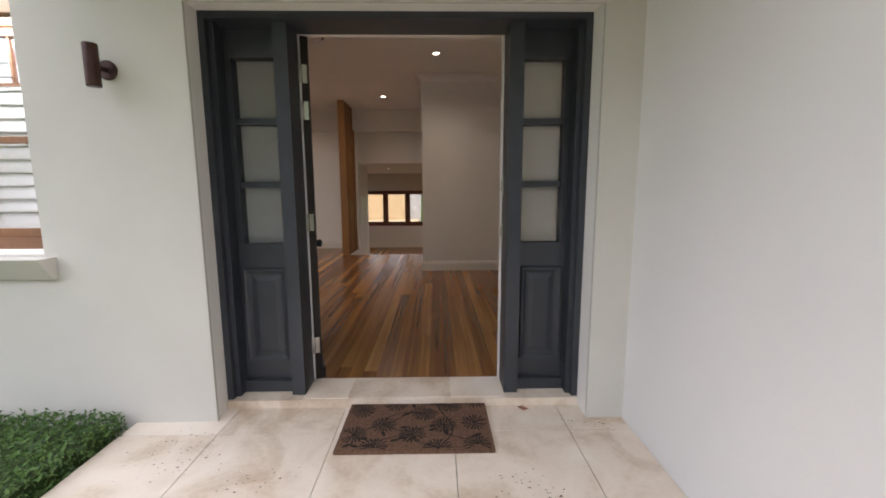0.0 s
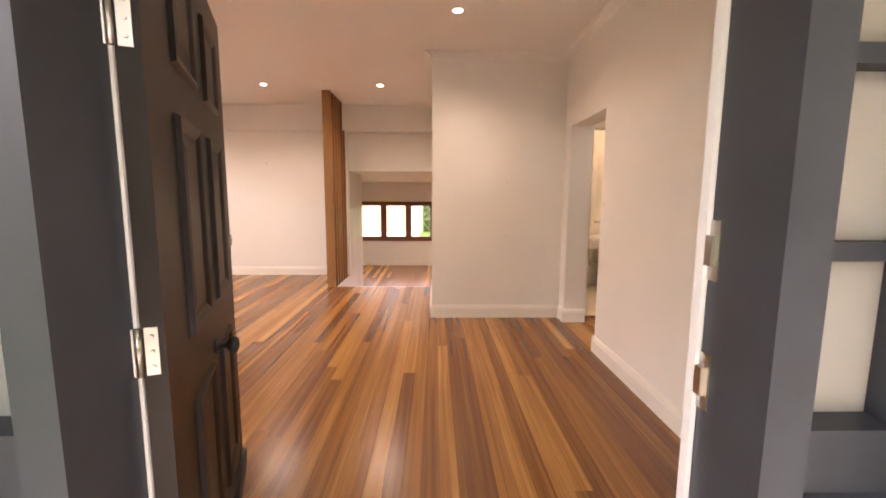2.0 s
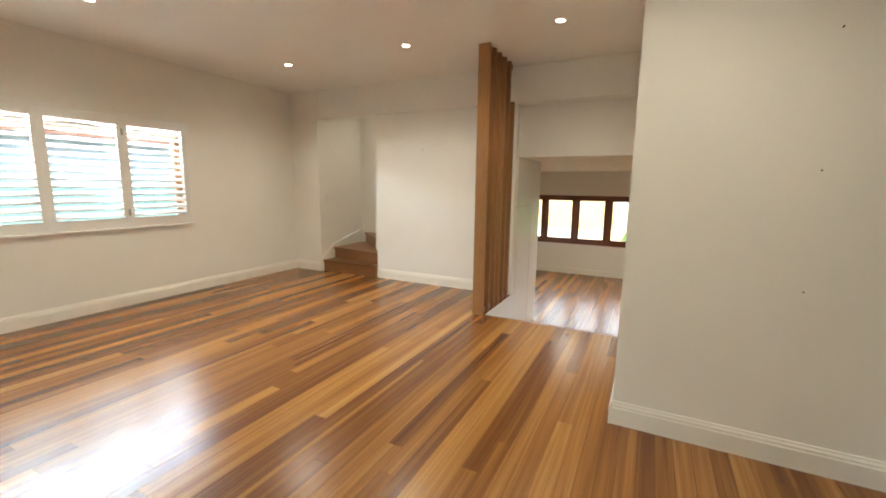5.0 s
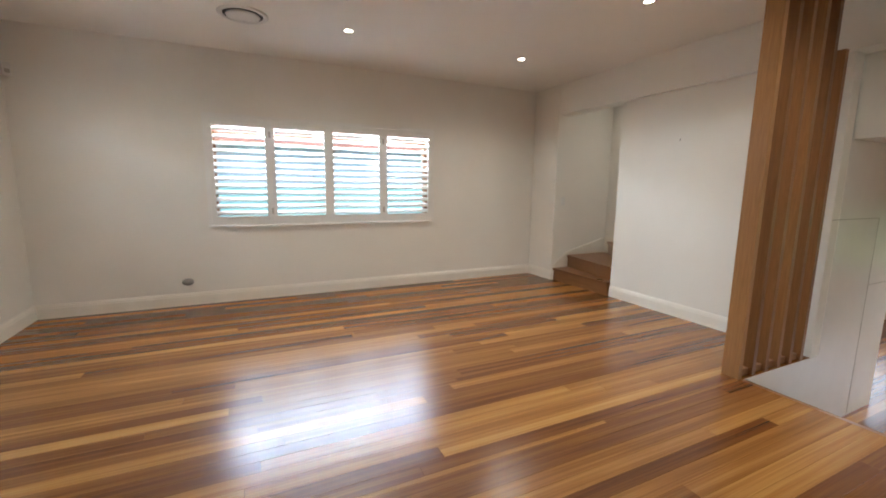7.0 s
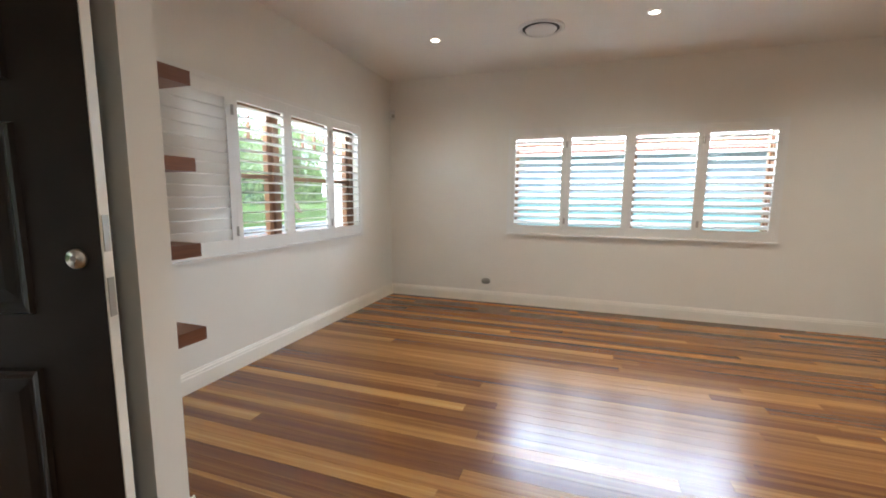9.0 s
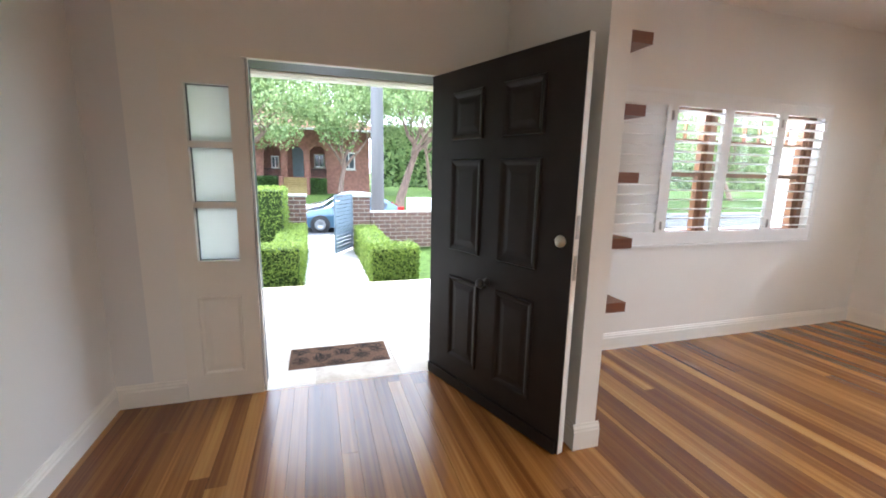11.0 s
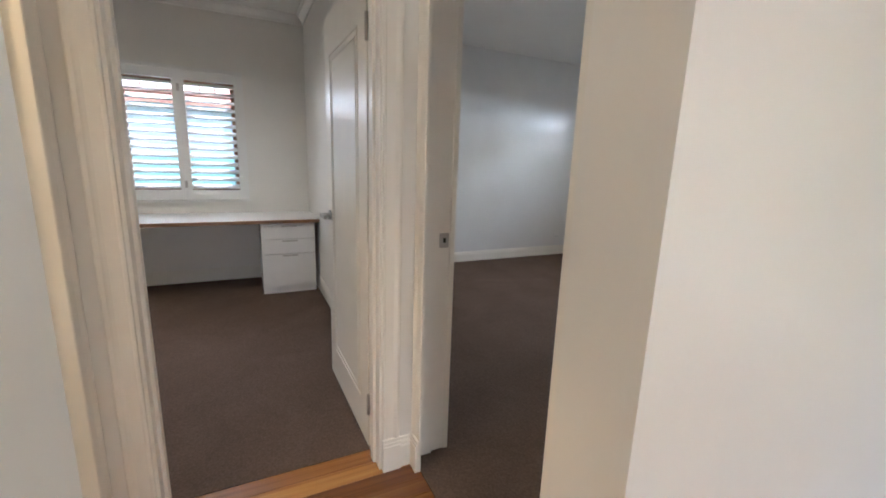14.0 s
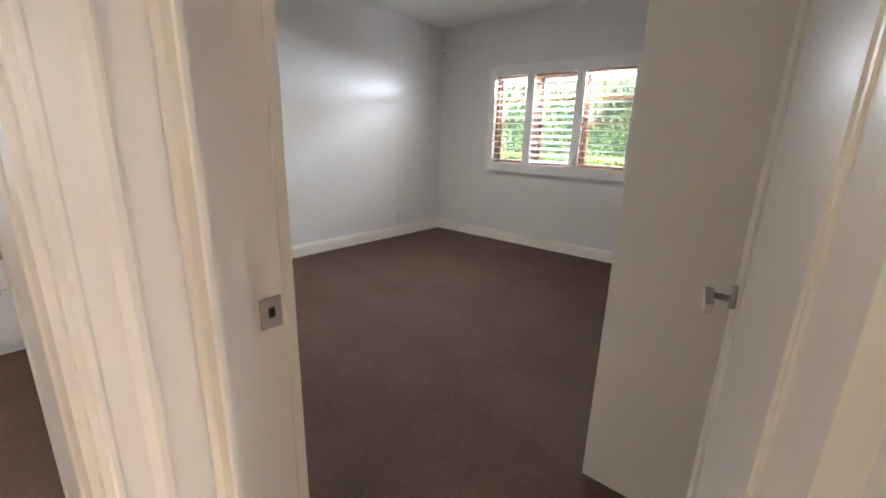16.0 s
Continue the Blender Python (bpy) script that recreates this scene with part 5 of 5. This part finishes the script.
def brick_wall(ob, x0, x1, y0, y1, z0, z1):
    bm = bmesh.new()
    box(bm, x0 + 0.006, x1 - 0.006, y0 + 0.006, y1 - 0.006, z0, z1 - 0.006)
    part("mortar", bm, M_MORTAR, ob)
    row = 0
    z = z0 + 0.005
    while z + 0.076 < z1 + 0.02:
        x = x0 - (0.12 if row % 2 else 0)
        while x < x1 - 0.02:
            a, b = max(x, x0), min(x + 0.23, x1)
            if b - a > 0.03:
                key = round(b - a, 3)
                if key not in BRICK:
                    bm = bmesh.new()
                    box(bm, 0, key, -(y1 - y0) / 2, (y1 - y0) / 2, 0, 0.074)
                    BRICK[key] = mesh_of("brick", bm, M_BRICK)
                o = new("brick", BRICK[key])
                o.parent = ob
                o.location = (a, (y0 + y1) / 2, z)
            x += 0.242
        z += 0.086
        row += 1


fence = thing("brick_fence", "low dark brick front fence with pale mortar", "fence")
brick_wall(fence, -4.3, -0.85, -6.4, -6.17, GZ, 0.60)
for x0 in (-0.84, 0.46):
    p = thing("fence_pier", "square dark brick gate pier with pale mortar", "pier", group="gate piers")
    brick_wall(p, x0, x0 + 0.36, -6.4, -6.17, GZ, 0.90)
    bm = bmesh.new()
    box(bm, x0 - 0.02, x0 + 0.38, -6.45, -6.12, 0.90, 0.945)
    bevel(bm, 0.006)
    part("cap", bm, M_CONC, p)
fence2 = thing("brick_fence", "low dark brick front fence with pale mortar", "fence")
brick_wall(fence2, 0.83, 2.6, -6.4, -6.17, GZ, 0.60)
M_GATE = mat("blue_grey_metal", (0.20, 0.26, 0.32), 0.5, metal=0.3, vary=0.05)
gate = thing("metal_gate", "blue-grey slatted metal gate standing open", "gate", pose(-0.46, -6.12, GZ + 0.06, 0, 0, 62))
bm = bmesh.new()
for a in (0.0, 0.78):
    box(bm, a, a + 0.035, -0.018, 0.018, 0, 1.12)
box(bm, 0.035, 0.78, -0.018, 0.018, 0, 0.035)
box(bm, 0.035, 0.78, -0.018, 0.018, 1.085, 1.12)
part("gate_frame", bm, M_GATE, gate)
bm = bmesh.new()
box(bm, 0, 0.745, -0.008, 0.008, 0, 0.062)
slat_me = mesh_of("slat", bm, M_GATE)
for k in range(14):
    o = new("slat", slat_me)
    o.parent = gate
    o.location = (0.035, 0, 0.045 + k * 0.074)

# power pole
bm = bmesh.new()
lathe(bm, [(0.17, GZ - 0.1), (0.15, 4.0), (0.13, 9.0)], 18, Matrix.Translation((-1.25, -7.9, 0)))
tagged(part("power_pole", bm, mat("weathered_pole", (0.20, 0.20, 0.205), 0.9, vary=0.15, scale=4, stretch=(1, 1, 0.1), bump=0.4, bscale=30)), "weathered pale grey timber power pole", "power pole")

# cars


def car(m, paint, label):
    """A hatchback: rounded lofted body with wheel arches, windows, lights and wheels. Front towards local -x."""
    ob = thing("car", label, "car", m, "parked cars")
    top = [(-2.06, 0.42), (-2.10, 0.56), (-2.05, 0.68), (-1.90, 0.78), (-1.55, 0.87), (-1.18, 0.94), (-0.98, 1.05), (-0.62, 1.29), (-0.35, 1.40), (0.10, 1.465), (0.55, 1.465), (0.95, 1.42), (1.35, 1.30), (1.68, 1.10), (1.92, 0.98), (2.04, 0.82), (2.07, 0.60), (2.03, 0.42)]
    bm = bmesh.new()
    rows = []
    for k, (w, q) in enumerate(((0.84, 0.0), (0.87, 0.55), (0.84, 0.93), (0.70, 1.0), (0.35, 1.02), (-0.35, 1.02), (-0.70, 1.0), (-0.84, 0.93), (-0.87, 0.55), (-0.84, 0.0))):
        row = []
        for x, z in top:
            taper = 1 - 0.10 * (abs(x) / 2.1) ** 3
            if q < 0.9:
                h = 0.20 + (min(z, 0.92) - 0.20) * q
            elif q < 0.99:
                h = min(z, 0.93)
            else:
                h = z
            narrow = 1.0 if h < 0.95 else 1 - 0.28 * (h - 0.93)
            row.append(bm.verts.new((x, w * taper * narrow, h)))
        rows.append(row)
    for a, b in zip(rows, rows[1:]):
        for i in range(len(top) - 1):
            bm.faces.new((a[i], a[i + 1], b[i + 1], b[i])).smooth = True
    ends = [[r[k] for r in rows] for k in (0, -1)]
    bm.faces.new(ends[0])
    bm.faces.new(ends[1][::-1])
    part("body", bm, paint, ob)
    for sgn in (-1, 1):
        for pts, nm in (([(-0.86, 0.99), (-0.50, 1.27), (-0.25, 1.36), (0.14, 1.40), (0.14, 0.98)], "front_window"), ([(0.20, 0.98), (0.20, 1.40), (0.62, 1.395), (1.00, 1.33), (1.38, 1.12), (1.32, 1.00)], "rear_window")):
            bm = bmesh.new()
            for d in (0.0, 0.012):
                loop = [bm.verts.new((x, sgn * (0.845 - (z - 0.93) * 0.335 + d), z)) for x, z in pts]
                bm.faces.new(loop)
            part(nm, bm, M_CARGLASS, ob, "dark car window")
        for x in (-1.28, 1.25):
            mm = Matrix.Translation((x, sgn * 0.79, 0.32)) @ Matrix.Rotation(radians(90), 4, "X")
            bm = bmesh.new()
            cyl(bm, 0.375, 0.375, -0.10, 0.10, 24, mm)
            part("wheel_arch", bm, M_TYRE, ob, "dark wheel arch")
            bm = bmesh.new()
            lathe(bm, [(0.20, -0.11), (0.305, -0.11), (0.32, -0.08), (0.32, 0.08), (0.305, 0.11), (0.20, 0.11)], 24, mm)
            wh = part("wheel", bm, M_TYRE, ob, "black tyre")
            bm = bmesh.new()
            lathe(bm, [(0.21, -0.114), (0.19, -0.118), (0.17, -0.112), (0.05, -0.12), (0.05, 0.12), (0.17, 0.112), (0.19, 0.118), (0.21, 0.114)], 24, mm)
            part("rim", bm, M_RIM, wh, "silver wheel rim")
        bm = bmesh.new()
        box(bm, 1.80, 2.06, sgn * 0.73 - 0.09, sgn * 0.73 + 0.09, 0.78, 1.00)
        bevel(bm, 0.03, 2)
        part("tail_light", bm, M_TAIL, ob, "red tail light")
        bm = bmesh.new()
        box(bm, -2.05, -1.72, sgn * 0.66 - 0.13, sgn * 0.66 + 0.13, 0.66, 0.80)
        bevel(bm, 0.03, 2)
        part("headlight", bm, M_WHITE, ob)
        bm = bmesh.new()
        box(bm, -0.78, -0.62, sgn * 0.93 - 0.07, sgn * 0.93 + 0.07, 0.97, 1.08)
        bevel(bm, 0.03, 2)
        part("wing_mirror", bm, paint, ob)
    bm = bmesh.new()
    for d in (0.008, 0.016):
        bm.faces.new([bm.verts.new((x - d, y, z + d)) for x, y, z in ((-0.98, -0.66, 1.05), (-0.98, 0.66, 1.05), (-0.62, 0.62, 1.29), (-0.40, 0.60, 1.385), (-0.40, -0.60, 1.385), (-0.62, -0.62, 1.29))])
    part("windscreen", bm, M_CARGLASS, ob, "dark windscreen")
    return ob


M_CARGLASS = mat("car_glass", (0.03, 0.045, 0.055), 0.05, vary=0.02)
M_RIM = mat("wheel_silver", (0.30, 0.31, 0.32), 0.35, metal=0.6, vary=0.05)
M_TYRE = mat("tyre", (0.02, 0.02, 0.02), 0.8)
M_TAIL = mat("tail_light_red", (0.5, 0.02, 0.02), 0.2)
car(pose(-1.13, -14.8, RZ, 0, 0, 180), mat("blue_car_paint", (0.055, 0.115, 0.18), 0.25, metal=0.3, vary=0.02, coat=1.0), "dark blue hatchback parked in the street")
car(pose(-1.20, -17.7, RZ, 0, 0, 180), mat("white_car_paint", (0.75, 0.76, 0.77), 0.25, vary=0.02, coat=1.0), "white hatchback parked at the far kerb")
car(pose(-6.5, -17.7, RZ, 0, 0, 180), mat("red_car_paint", (0.42, 0.03, 0.03), 0.25, vary=0.02, coat=1.0), "red car parked at the far kerb")
car(pose(5.6, -17.7, RZ, 0, 0, 180), mat("silver_car_paint", (0.62, 0.63, 0.65), 0.25, metal=0.3, vary=0.02, coat=1.0), "pale silver car parked at the far kerb")
bm = bmesh.new()
box(bm, -2.25, -1.66, -6.30, -6.25, 0.606, 0.89)
bevel(bm, 0.004, 1)
tagged(part("letterbox", bm, M_WHITE), "white rectangular board standing on the brick fence", "letterbox")

# house across the street with an arched porch
M_RED = mat("red_brick_far", (0.34, 0.165, 0.125), 0.85, vary=0.18, scale=5, bump=0.3, bscale=60)
M_ROOF = mat("terracotta_tiles", (0.40, 0.17, 0.12), 0.8, vary=0.25, scale=4, bump=0.5, bscale=25)
house = thing("brick_house", "two-storey red brick house with an arched porch and tiled roof", "house", pose(0, -26.0, 0.45))


def arch_wall(name, x0, x1, z1, arches, thick=0.35, parent=house):
    """A wall along local x with arched openings (centre, half width, springing height)."""
    bm = bmesh.new()
    cuts = [x0]
    for c, r, h in arches:
        cuts += [c - r, c + r]
    cuts.append(x1)
    for a, b in zip(cuts[::2], cuts[1::2]):
        box(bm, a, b, 0, thick, -1.2, z1)
    n = 12
    for c, r, h in arches:
        for i in range(n):
            t0, t1 = math.pi * (1 - i / n), math.pi * (1 - (i + 1) / n)
            p = [(c + r * math.cos(t0), h + r * math.sin(t0)), (c + r * math.cos(t1), h + r * math.sin(t1))]
            vs = [bm.verts.new((x, y, z)) for y in (0, thick) for x, z in ((p[0][0], p[0][1]), (p[1][0], p[1][1]), (p[1][0], z1), (p[0][0], z1))]
            for f in ((0, 1, 2, 3), (7, 6, 5, 4), (0, 4, 5, 1), (3, 2, 6, 7)):
                bm.faces.new([vs[k] for k in f])
        box(bm, c - r, c + r, 0.0, thick, -1.2, 0.60)
    bmesh.ops.remove_doubles(bm, verts=bm.verts, dist=0.001)
    return part(name, bm, M_RED, parent)


arch_wall("porch_wall", -3.2, 9.5, 3.7, [(0.09, 0.5, 2.07), (1.48, 0.5, 2.07), (2.87, 0.5, 2.07)])
bm = bmesh.new()
box(bm, -3.2, 9.5, -1.9, -1.6, -1.2, 3.7)
part("back_wall", bm, M_RED, house)
bm = bmesh.new()
box(bm, -3.2, 9.5, -1.6, 0.0, -0.9, 0.58)
part("porch_floor", bm, M_CONC, house)
bm = bmesh.new()
box(bm, -3.2, 9.5, -1.6, 0.0, 2.9, 3.0)
part("porch_ceiling", bm, M_CEIL, house)
bm = bmesh.new()
vs = [bm.verts.new(p) for p in ((-3.9, 1.0, 3.6), (10.2, 1.0, 3.6), (10.2, -9, 3.6), (-3.9, -9, 3.6), (0.5, -4, 6.3), (6.0, -4, 6.3))]
for f in ((0, 1, 5, 4), (1, 2, 5), (2, 3, 4, 5), (3, 0, 4), (3, 2, 1, 0)):
    bm.faces.new([vs[i] for i in f])
part("roof", bm, M_ROOF, house)
bm = bmesh.new()
box(bm, -3.95, 10.25, 0.95, 1.07, 3.52, 3.66)
part("gutter", bm, M_WHITE, house, "white painted gutter")
bm = bmesh.new()
box(bm, 0.95, 1.75, -1.6, -1.55, 0.58, 2.55)
part("door", bm, mat("grey_door", (0.20, 0.25, 0.28), 0.5), house, "grey front door")
for x0, x1, z0, z1, y in ((-0.35, 0.35, 1.25, 2.15, -1.6), (2.6, 3.1, 1.15, 1.95, -1.6), (-2.25, -1.45, 1.15, 2.25, 0.35), (4.6, 5.6, 1.15, 2.35, 0.35), (6.9, 7.9, 1.15, 2.35, 0.35)):
    bm = bmesh.new()
    box(bm, x0, x1, y, y + 0.06, z0, z1)
    wnd = part("window", bm, M_WHITE, house, "white framed window")
    for a, b in ((x0 + 0.07, (x0 + x1) / 2 - 0.03), ((x0 + x1) / 2 + 0.03, x1 - 0.07)):
        bm = bmesh.new()
        box(bm, a, b, y + 0.055, y + 0.07, z0 + 0.07, z1 - 0.07)
        part("pane", bm, M_CARGLASS, wnd)
    bm = bmesh.new()
    box(bm, x0 - 0.06, x1 + 0.06, y, y + 0.12, z0 - 0.08, z0)
    part("sill", bm, M_CONC, wnd)
M_SANDSTONE = mat("sandstone", (0.44, 0.34, 0.15), 0.85, vary=0.1)
for k in range(7):
    bm = bmesh.new()
    box(bm, 0.80, 2.20, 0.35 + 0.27 * k, 0.35 + 0.27 * (k + 1), -1.0, 0.56 - 0.12 * k)
    bevel(bm, 0.012, 1)
    part("step", bm, M_SANDSTONE, house, "sandstone step")
for x0, x1 in ((0.62, 0.80), (2.20, 2.38)):
    bm = bmesh.new()
    box(bm, x0, x1, 0.35, 2.2, -1.0, 0.62)
    part("stair_wall", bm, M_RED, house)
for x0, x1 in ((-0.41, 0.59), (2.37, 3.37)):
    bm = bmesh.new()
    box(bm, x0, x1, 0.10, 0.14, 1.06, 1.10)
    box(bm, x0, x1, 0.10, 0.14, 0.66, 0.69)
    x = x0 + 0.05
    while x < x1:
        box(bm, x - 0.012, x + 0.012, 0.108, 0.132, 0.69, 1.06)
        x += 0.11
    part("railing", bm, M_BLACK, house, "dark metal porch railing")


def tree(x, y, z, height, spread, seed, leaves, trunk_r=0.22, lean=0.2, crown_z=0.55, size=0.16, limbs=7):
    rng = random.Random(seed)
    ob = thing("street_tree", "leafy street tree with a pale branching trunk", "tree", pose(x, y, z), "street trees")
    bm = bmesh.new()

    def limb(p, d, length, r, depth):
        n = 5
        pts = [p.copy()]
        for i in range(n):
            d = (d + Vector((rng.gauss(0, 0.13), rng.gauss(0, 0.13), rng.gauss(0, 0.06)))).normalized()
            p = p + d * length / n
            pts.append(p.copy())
        prev = None
        for i, q in enumerate(pts):
            rr = r * (1 - 0.55 * i / n)
            u = d.orthogonal().normalized()
            w = d.cross(u)
            ring = [bm.verts.new(q + (u * math.cos(t) + w * math.sin(t)) * rr) for t in np.linspace(0, 2 * math.pi, 8)[:-1]]
            if prev:
                for k in range(7):
                    bm.faces.new((prev[k], prev[(k + 1) % 7], ring[(k + 1) % 7], ring[k])).smooth = True
            prev = ring
        if depth == 0:
            tips.append(pts[-1])
            return
        for k in range(limbs if depth == 2 else 3):
            t = 2 * math.pi * (k + rng.random() * 0.6) / (limbs if depth == 2 else 3)
            out = Vector((math.cos(t), math.sin(t), rng.uniform(0.5, 1.1))).normalized()
            limb(pts[-1 - (k % 2)], (d * 0.4 + out).normalized(), length * rng.uniform(0.65, 0.95), r * 0.42, depth - 1)
    tips = []
    limb(Vector((0, 0, -0.3)), Vector((lean, 0, 1)).normalized(), height * 0.36, trunk_r, 2)
    part("trunk", bm, M_BARK, ob)
    pts = []
    clumps = []
    for t in tips:
        for k in range(2):
            clumps.append((t + Vector((rng.gauss(0, 0.5), rng.gauss(0, 0.5), rng.gauss(0.2, 0.4))) * spread / 3, rng.uniform(0.45, 0.95) * spread / 3.2))
    for i in range(leaves):
        c, r = clumps[i % len(clumps)]
        d = Vector((rng.gauss(0, 1), rng.gauss(0, 1), rng.gauss(0, 0.7))).normalized()
        pts.append((c + d * r * rng.random() ** 0.45, d))
    me = leaf_cloud(rng, pts, size, 1.4)
    me.materials.append(M_TREE)
    l = new("crown", me)
    l.parent = ob
    return ob


tree(-0.95, -21.2, -0.4, 8.2, 5.2, 11, 26000, trunk_r=0.20, lean=0.08, size=0.085)
tree(6.2, -20.8, -0.5, 9.4, 5.4, 12, 26000, trunk_r=0.26, lean=-0.30, size=0.085)
tree(-4.35, -21.0, -0.4, 10.0, 5.0, 13, 18000, trunk_r=0.30, lean=-0.05, size=0.10, limbs=5)
tree(-14.5, -21.5, -0.4, 8.0, 6.5, 14, 12000, size=0.12)
tree(-23.0, -22.5, -0.3, 8.0, 6.5, 18, 12000, size=0.12)
tree(-32.0, -22.5, -0.3, 8.5, 6.5, 19, 11000, size=0.13)
tree(11.5, -22.0, -0.3, 9.0, 6.0, 15, 9000, size=0.12)
tree(-9.5, -33.0, 0.0, 12.0, 8.0, 16, 11000, size=0.17)
tree(14.0, -36.0, 0.0, 12.0, 8.0, 17, 9000, size=0.17)
bm = bmesh.new()
for x, y, w in ((-20, -45, 14), (24, -48, 16), (-40, -48, 16)):
    box(bm, x - w / 2, x + w / 2, y - 5, y + 5, -0.2, 6.5)
setting("backdrop", bm, M_RED, "distant brick houses", "backdrop")

hedge(-60.0, -6.0, -46.0, -40.0, -0.2, 6.0, M_TREE, "tall green tree line behind the gardens", 16000, 0.42, 23)
# garden shrubs in front of the house across the street
hedge(-0.35, 0.55, -25.4, -24.7, 0.0, 0.95, M_HEDGE_DARK, "dark green shrub beside the sandstone steps", 3000, 0.06, 21)
hedge(2.55, 3.9, -25.4, -24.7, 0.0, 1.05, M_HEDGE_DARK, "dark green shrub beside the sandstone steps", 3000, 0.06, 22)

# neighbours to the sides
hedge(8.2, 26.0, -24.0, -22.0, -0.3, 5.0, M_TREE, "tall green garden planting across the street", 9000, 0.16, 10)
M_PALEWIN = mat("curtained_pane", (0.34, 0.42, 0.50), 0.1, vary=0.05)
M_TEAL = mat("blue_green_metal_fence", (0.22, 0.40, 0.43), 0.55, vary=0.06, scale=3)
M_CLAD = mat("pale_weatherboard", (0.42, 0.48, 0.55), 0.7, vary=0.05, scale=3)
for side, xf, xh, label in ((-1, -7.6, -10.2, "west"), (1, 8.0, 10.6, "east")):
    fo = thing("metal_fence", "blue-green ribbed metal boundary fence", "fence")
    bm = bmesh.new()
    y = -0.8
    while y < 12.0:
        box(bm, xf - 0.012, xf + 0.012, y, y + 0.11, GZ, 1.32)
        box(bm, xf - 0.03, xf + 0.03, y + 0.11, y + 0.19, GZ, 1.32)
        y += 0.19
    part("sheet", bm, M_TEAL, fo)
    nh = thing("neighbour_house", "pale neighbouring house with a red tiled roof", "house")
    bm = bmesh.new()
    a, b = sorted((xh, xh + side * 6))
    box(bm, a, b, -3, 12, GZ, 2.30)
    part("wall", bm, M_CLAD, nh)
    bm = bmesh.new()
    e = xh - side * 0.5
    f = xh + side * 3
    vs = [bm.verts.new(p) for p in ((e, -3.6, 2.22), (e, 12.6, 2.22), (f, 12.6, 4.2), (f, -3.6, 4.2), (e, -3.6, 2.32), (e, 12.6, 2.32), (f, 12.6, 4.3), (f, -3.6, 4.3))]
    for q in ((3, 2, 1, 0), (4, 5, 6, 7), (0, 1, 5, 4), (1, 2, 6, 5), (2, 3, 7, 6), (3, 0, 4, 7)):
        bm.faces.new([vs[i] for i in q])
    part("roof", bm, M_ROOF, nh)
    for y in (0.2, 3.4):
        bm = bmesh.new()
        xa, xb = sorted((xh - side * 0.02, xh - side * 0.08))
        box(bm, xa, xb, y, y + 1.3, 0.7, 1.9)
        part("window", bm, M_PALEWIN, nh, "pale curtained window")
# rendered wall behind the house
hedge(-0.50, 3.4, 18.0, 19.0, -1.0, 1.5, M_TREE, "green shrubs in the back garden", 5000, 0.06, 19)
bm = bmesh.new()
box(bm, -11, -1.06, 17.5, 17.7, -1.0, 1.12)
setting("garden_wall", bm, mat("yellow_render", (0.60, 0.44, 0.24), 0.8, vary=0.04, scale=2), "warm yellow rendered garden wall behind the house", "wall")
bm = bmesh.new()
box(bm, -1.05, -0.52, 17.45, 17.75, -1.0, 1.9)
setting("brick_pillar", bm, M_CONC, "pale brick pillar behind the house", "wall")

bm = bmesh.new()
box(bm, -11, -0.6, FARY + 0.25, 17.49, GZ - 0.2, GZ + 0.01)
setting("patio", bm, mat("sandy_paving", (0.50, 0.37, 0.21), 0.85, vary=0.06, scale=3), "warm sandy paving behind the house", "paving")

# ---- floorboards ----
BW = 0.086
LENGTHS = (1.2, 1.9, 2.6, 3.3, 4.0, 4.8)
BOARD = {}


def board_mesh(w, l):
    key = (round(w, 3), round(l, 3))
    if key not in BOARD:
        bm = bmesh.new()
        box(bm, 0, w - 0.0012, 0, l - 0.0012, -0.0155, 0)
        BOARD[key] = mesh_of("floorboard", bm, M_FLOOR)
    return BOARD[key]


fl = bpy.data.objects["floor"]
rng = random.Random(21)


def lay(x0, x1, y0, y1, near, sink):
    """Boards of random length along y, cut to fit; near ones are pieces of their own."""
    x = x0
    while x < x1 - 0.01:
        w = min(BW, x1 - x)
        y = y0 - rng.uniform(0, 1.4)
        while y < y1 - 0.005:
            l = rng.choice(LENGTHS)
            a, b = max(y, y0), min(y + l, y1)
            if b - a > 0.02:
                if near:
                    o = new("floorboard", board_mesh(w, b - a))
                    o.parent = fl
                    o.location = (x, a, 0)
                else:
                    box(sink, x, x + w - 0.0012, a, b - 0.0012, -0.0155 + near_z, near_z)
            y += l
        x += BW


near_z = 0.0
lay(XW, -1.39, 0.0, 6.01, True, None)
lay(-1.39, XE, 0.0, 5.062, True, None)
bm = bmesh.new()
near_z = 0.0
lay(XE, 2.61, HS, 3.58, False, bm)
near_z = LOWER
lay(-3.6, 2.6, 5.88, FARY, False, bm)
tagged(part("floorboard_rest", bm, M_FLOOR_ISL, fl), kind="stuff")
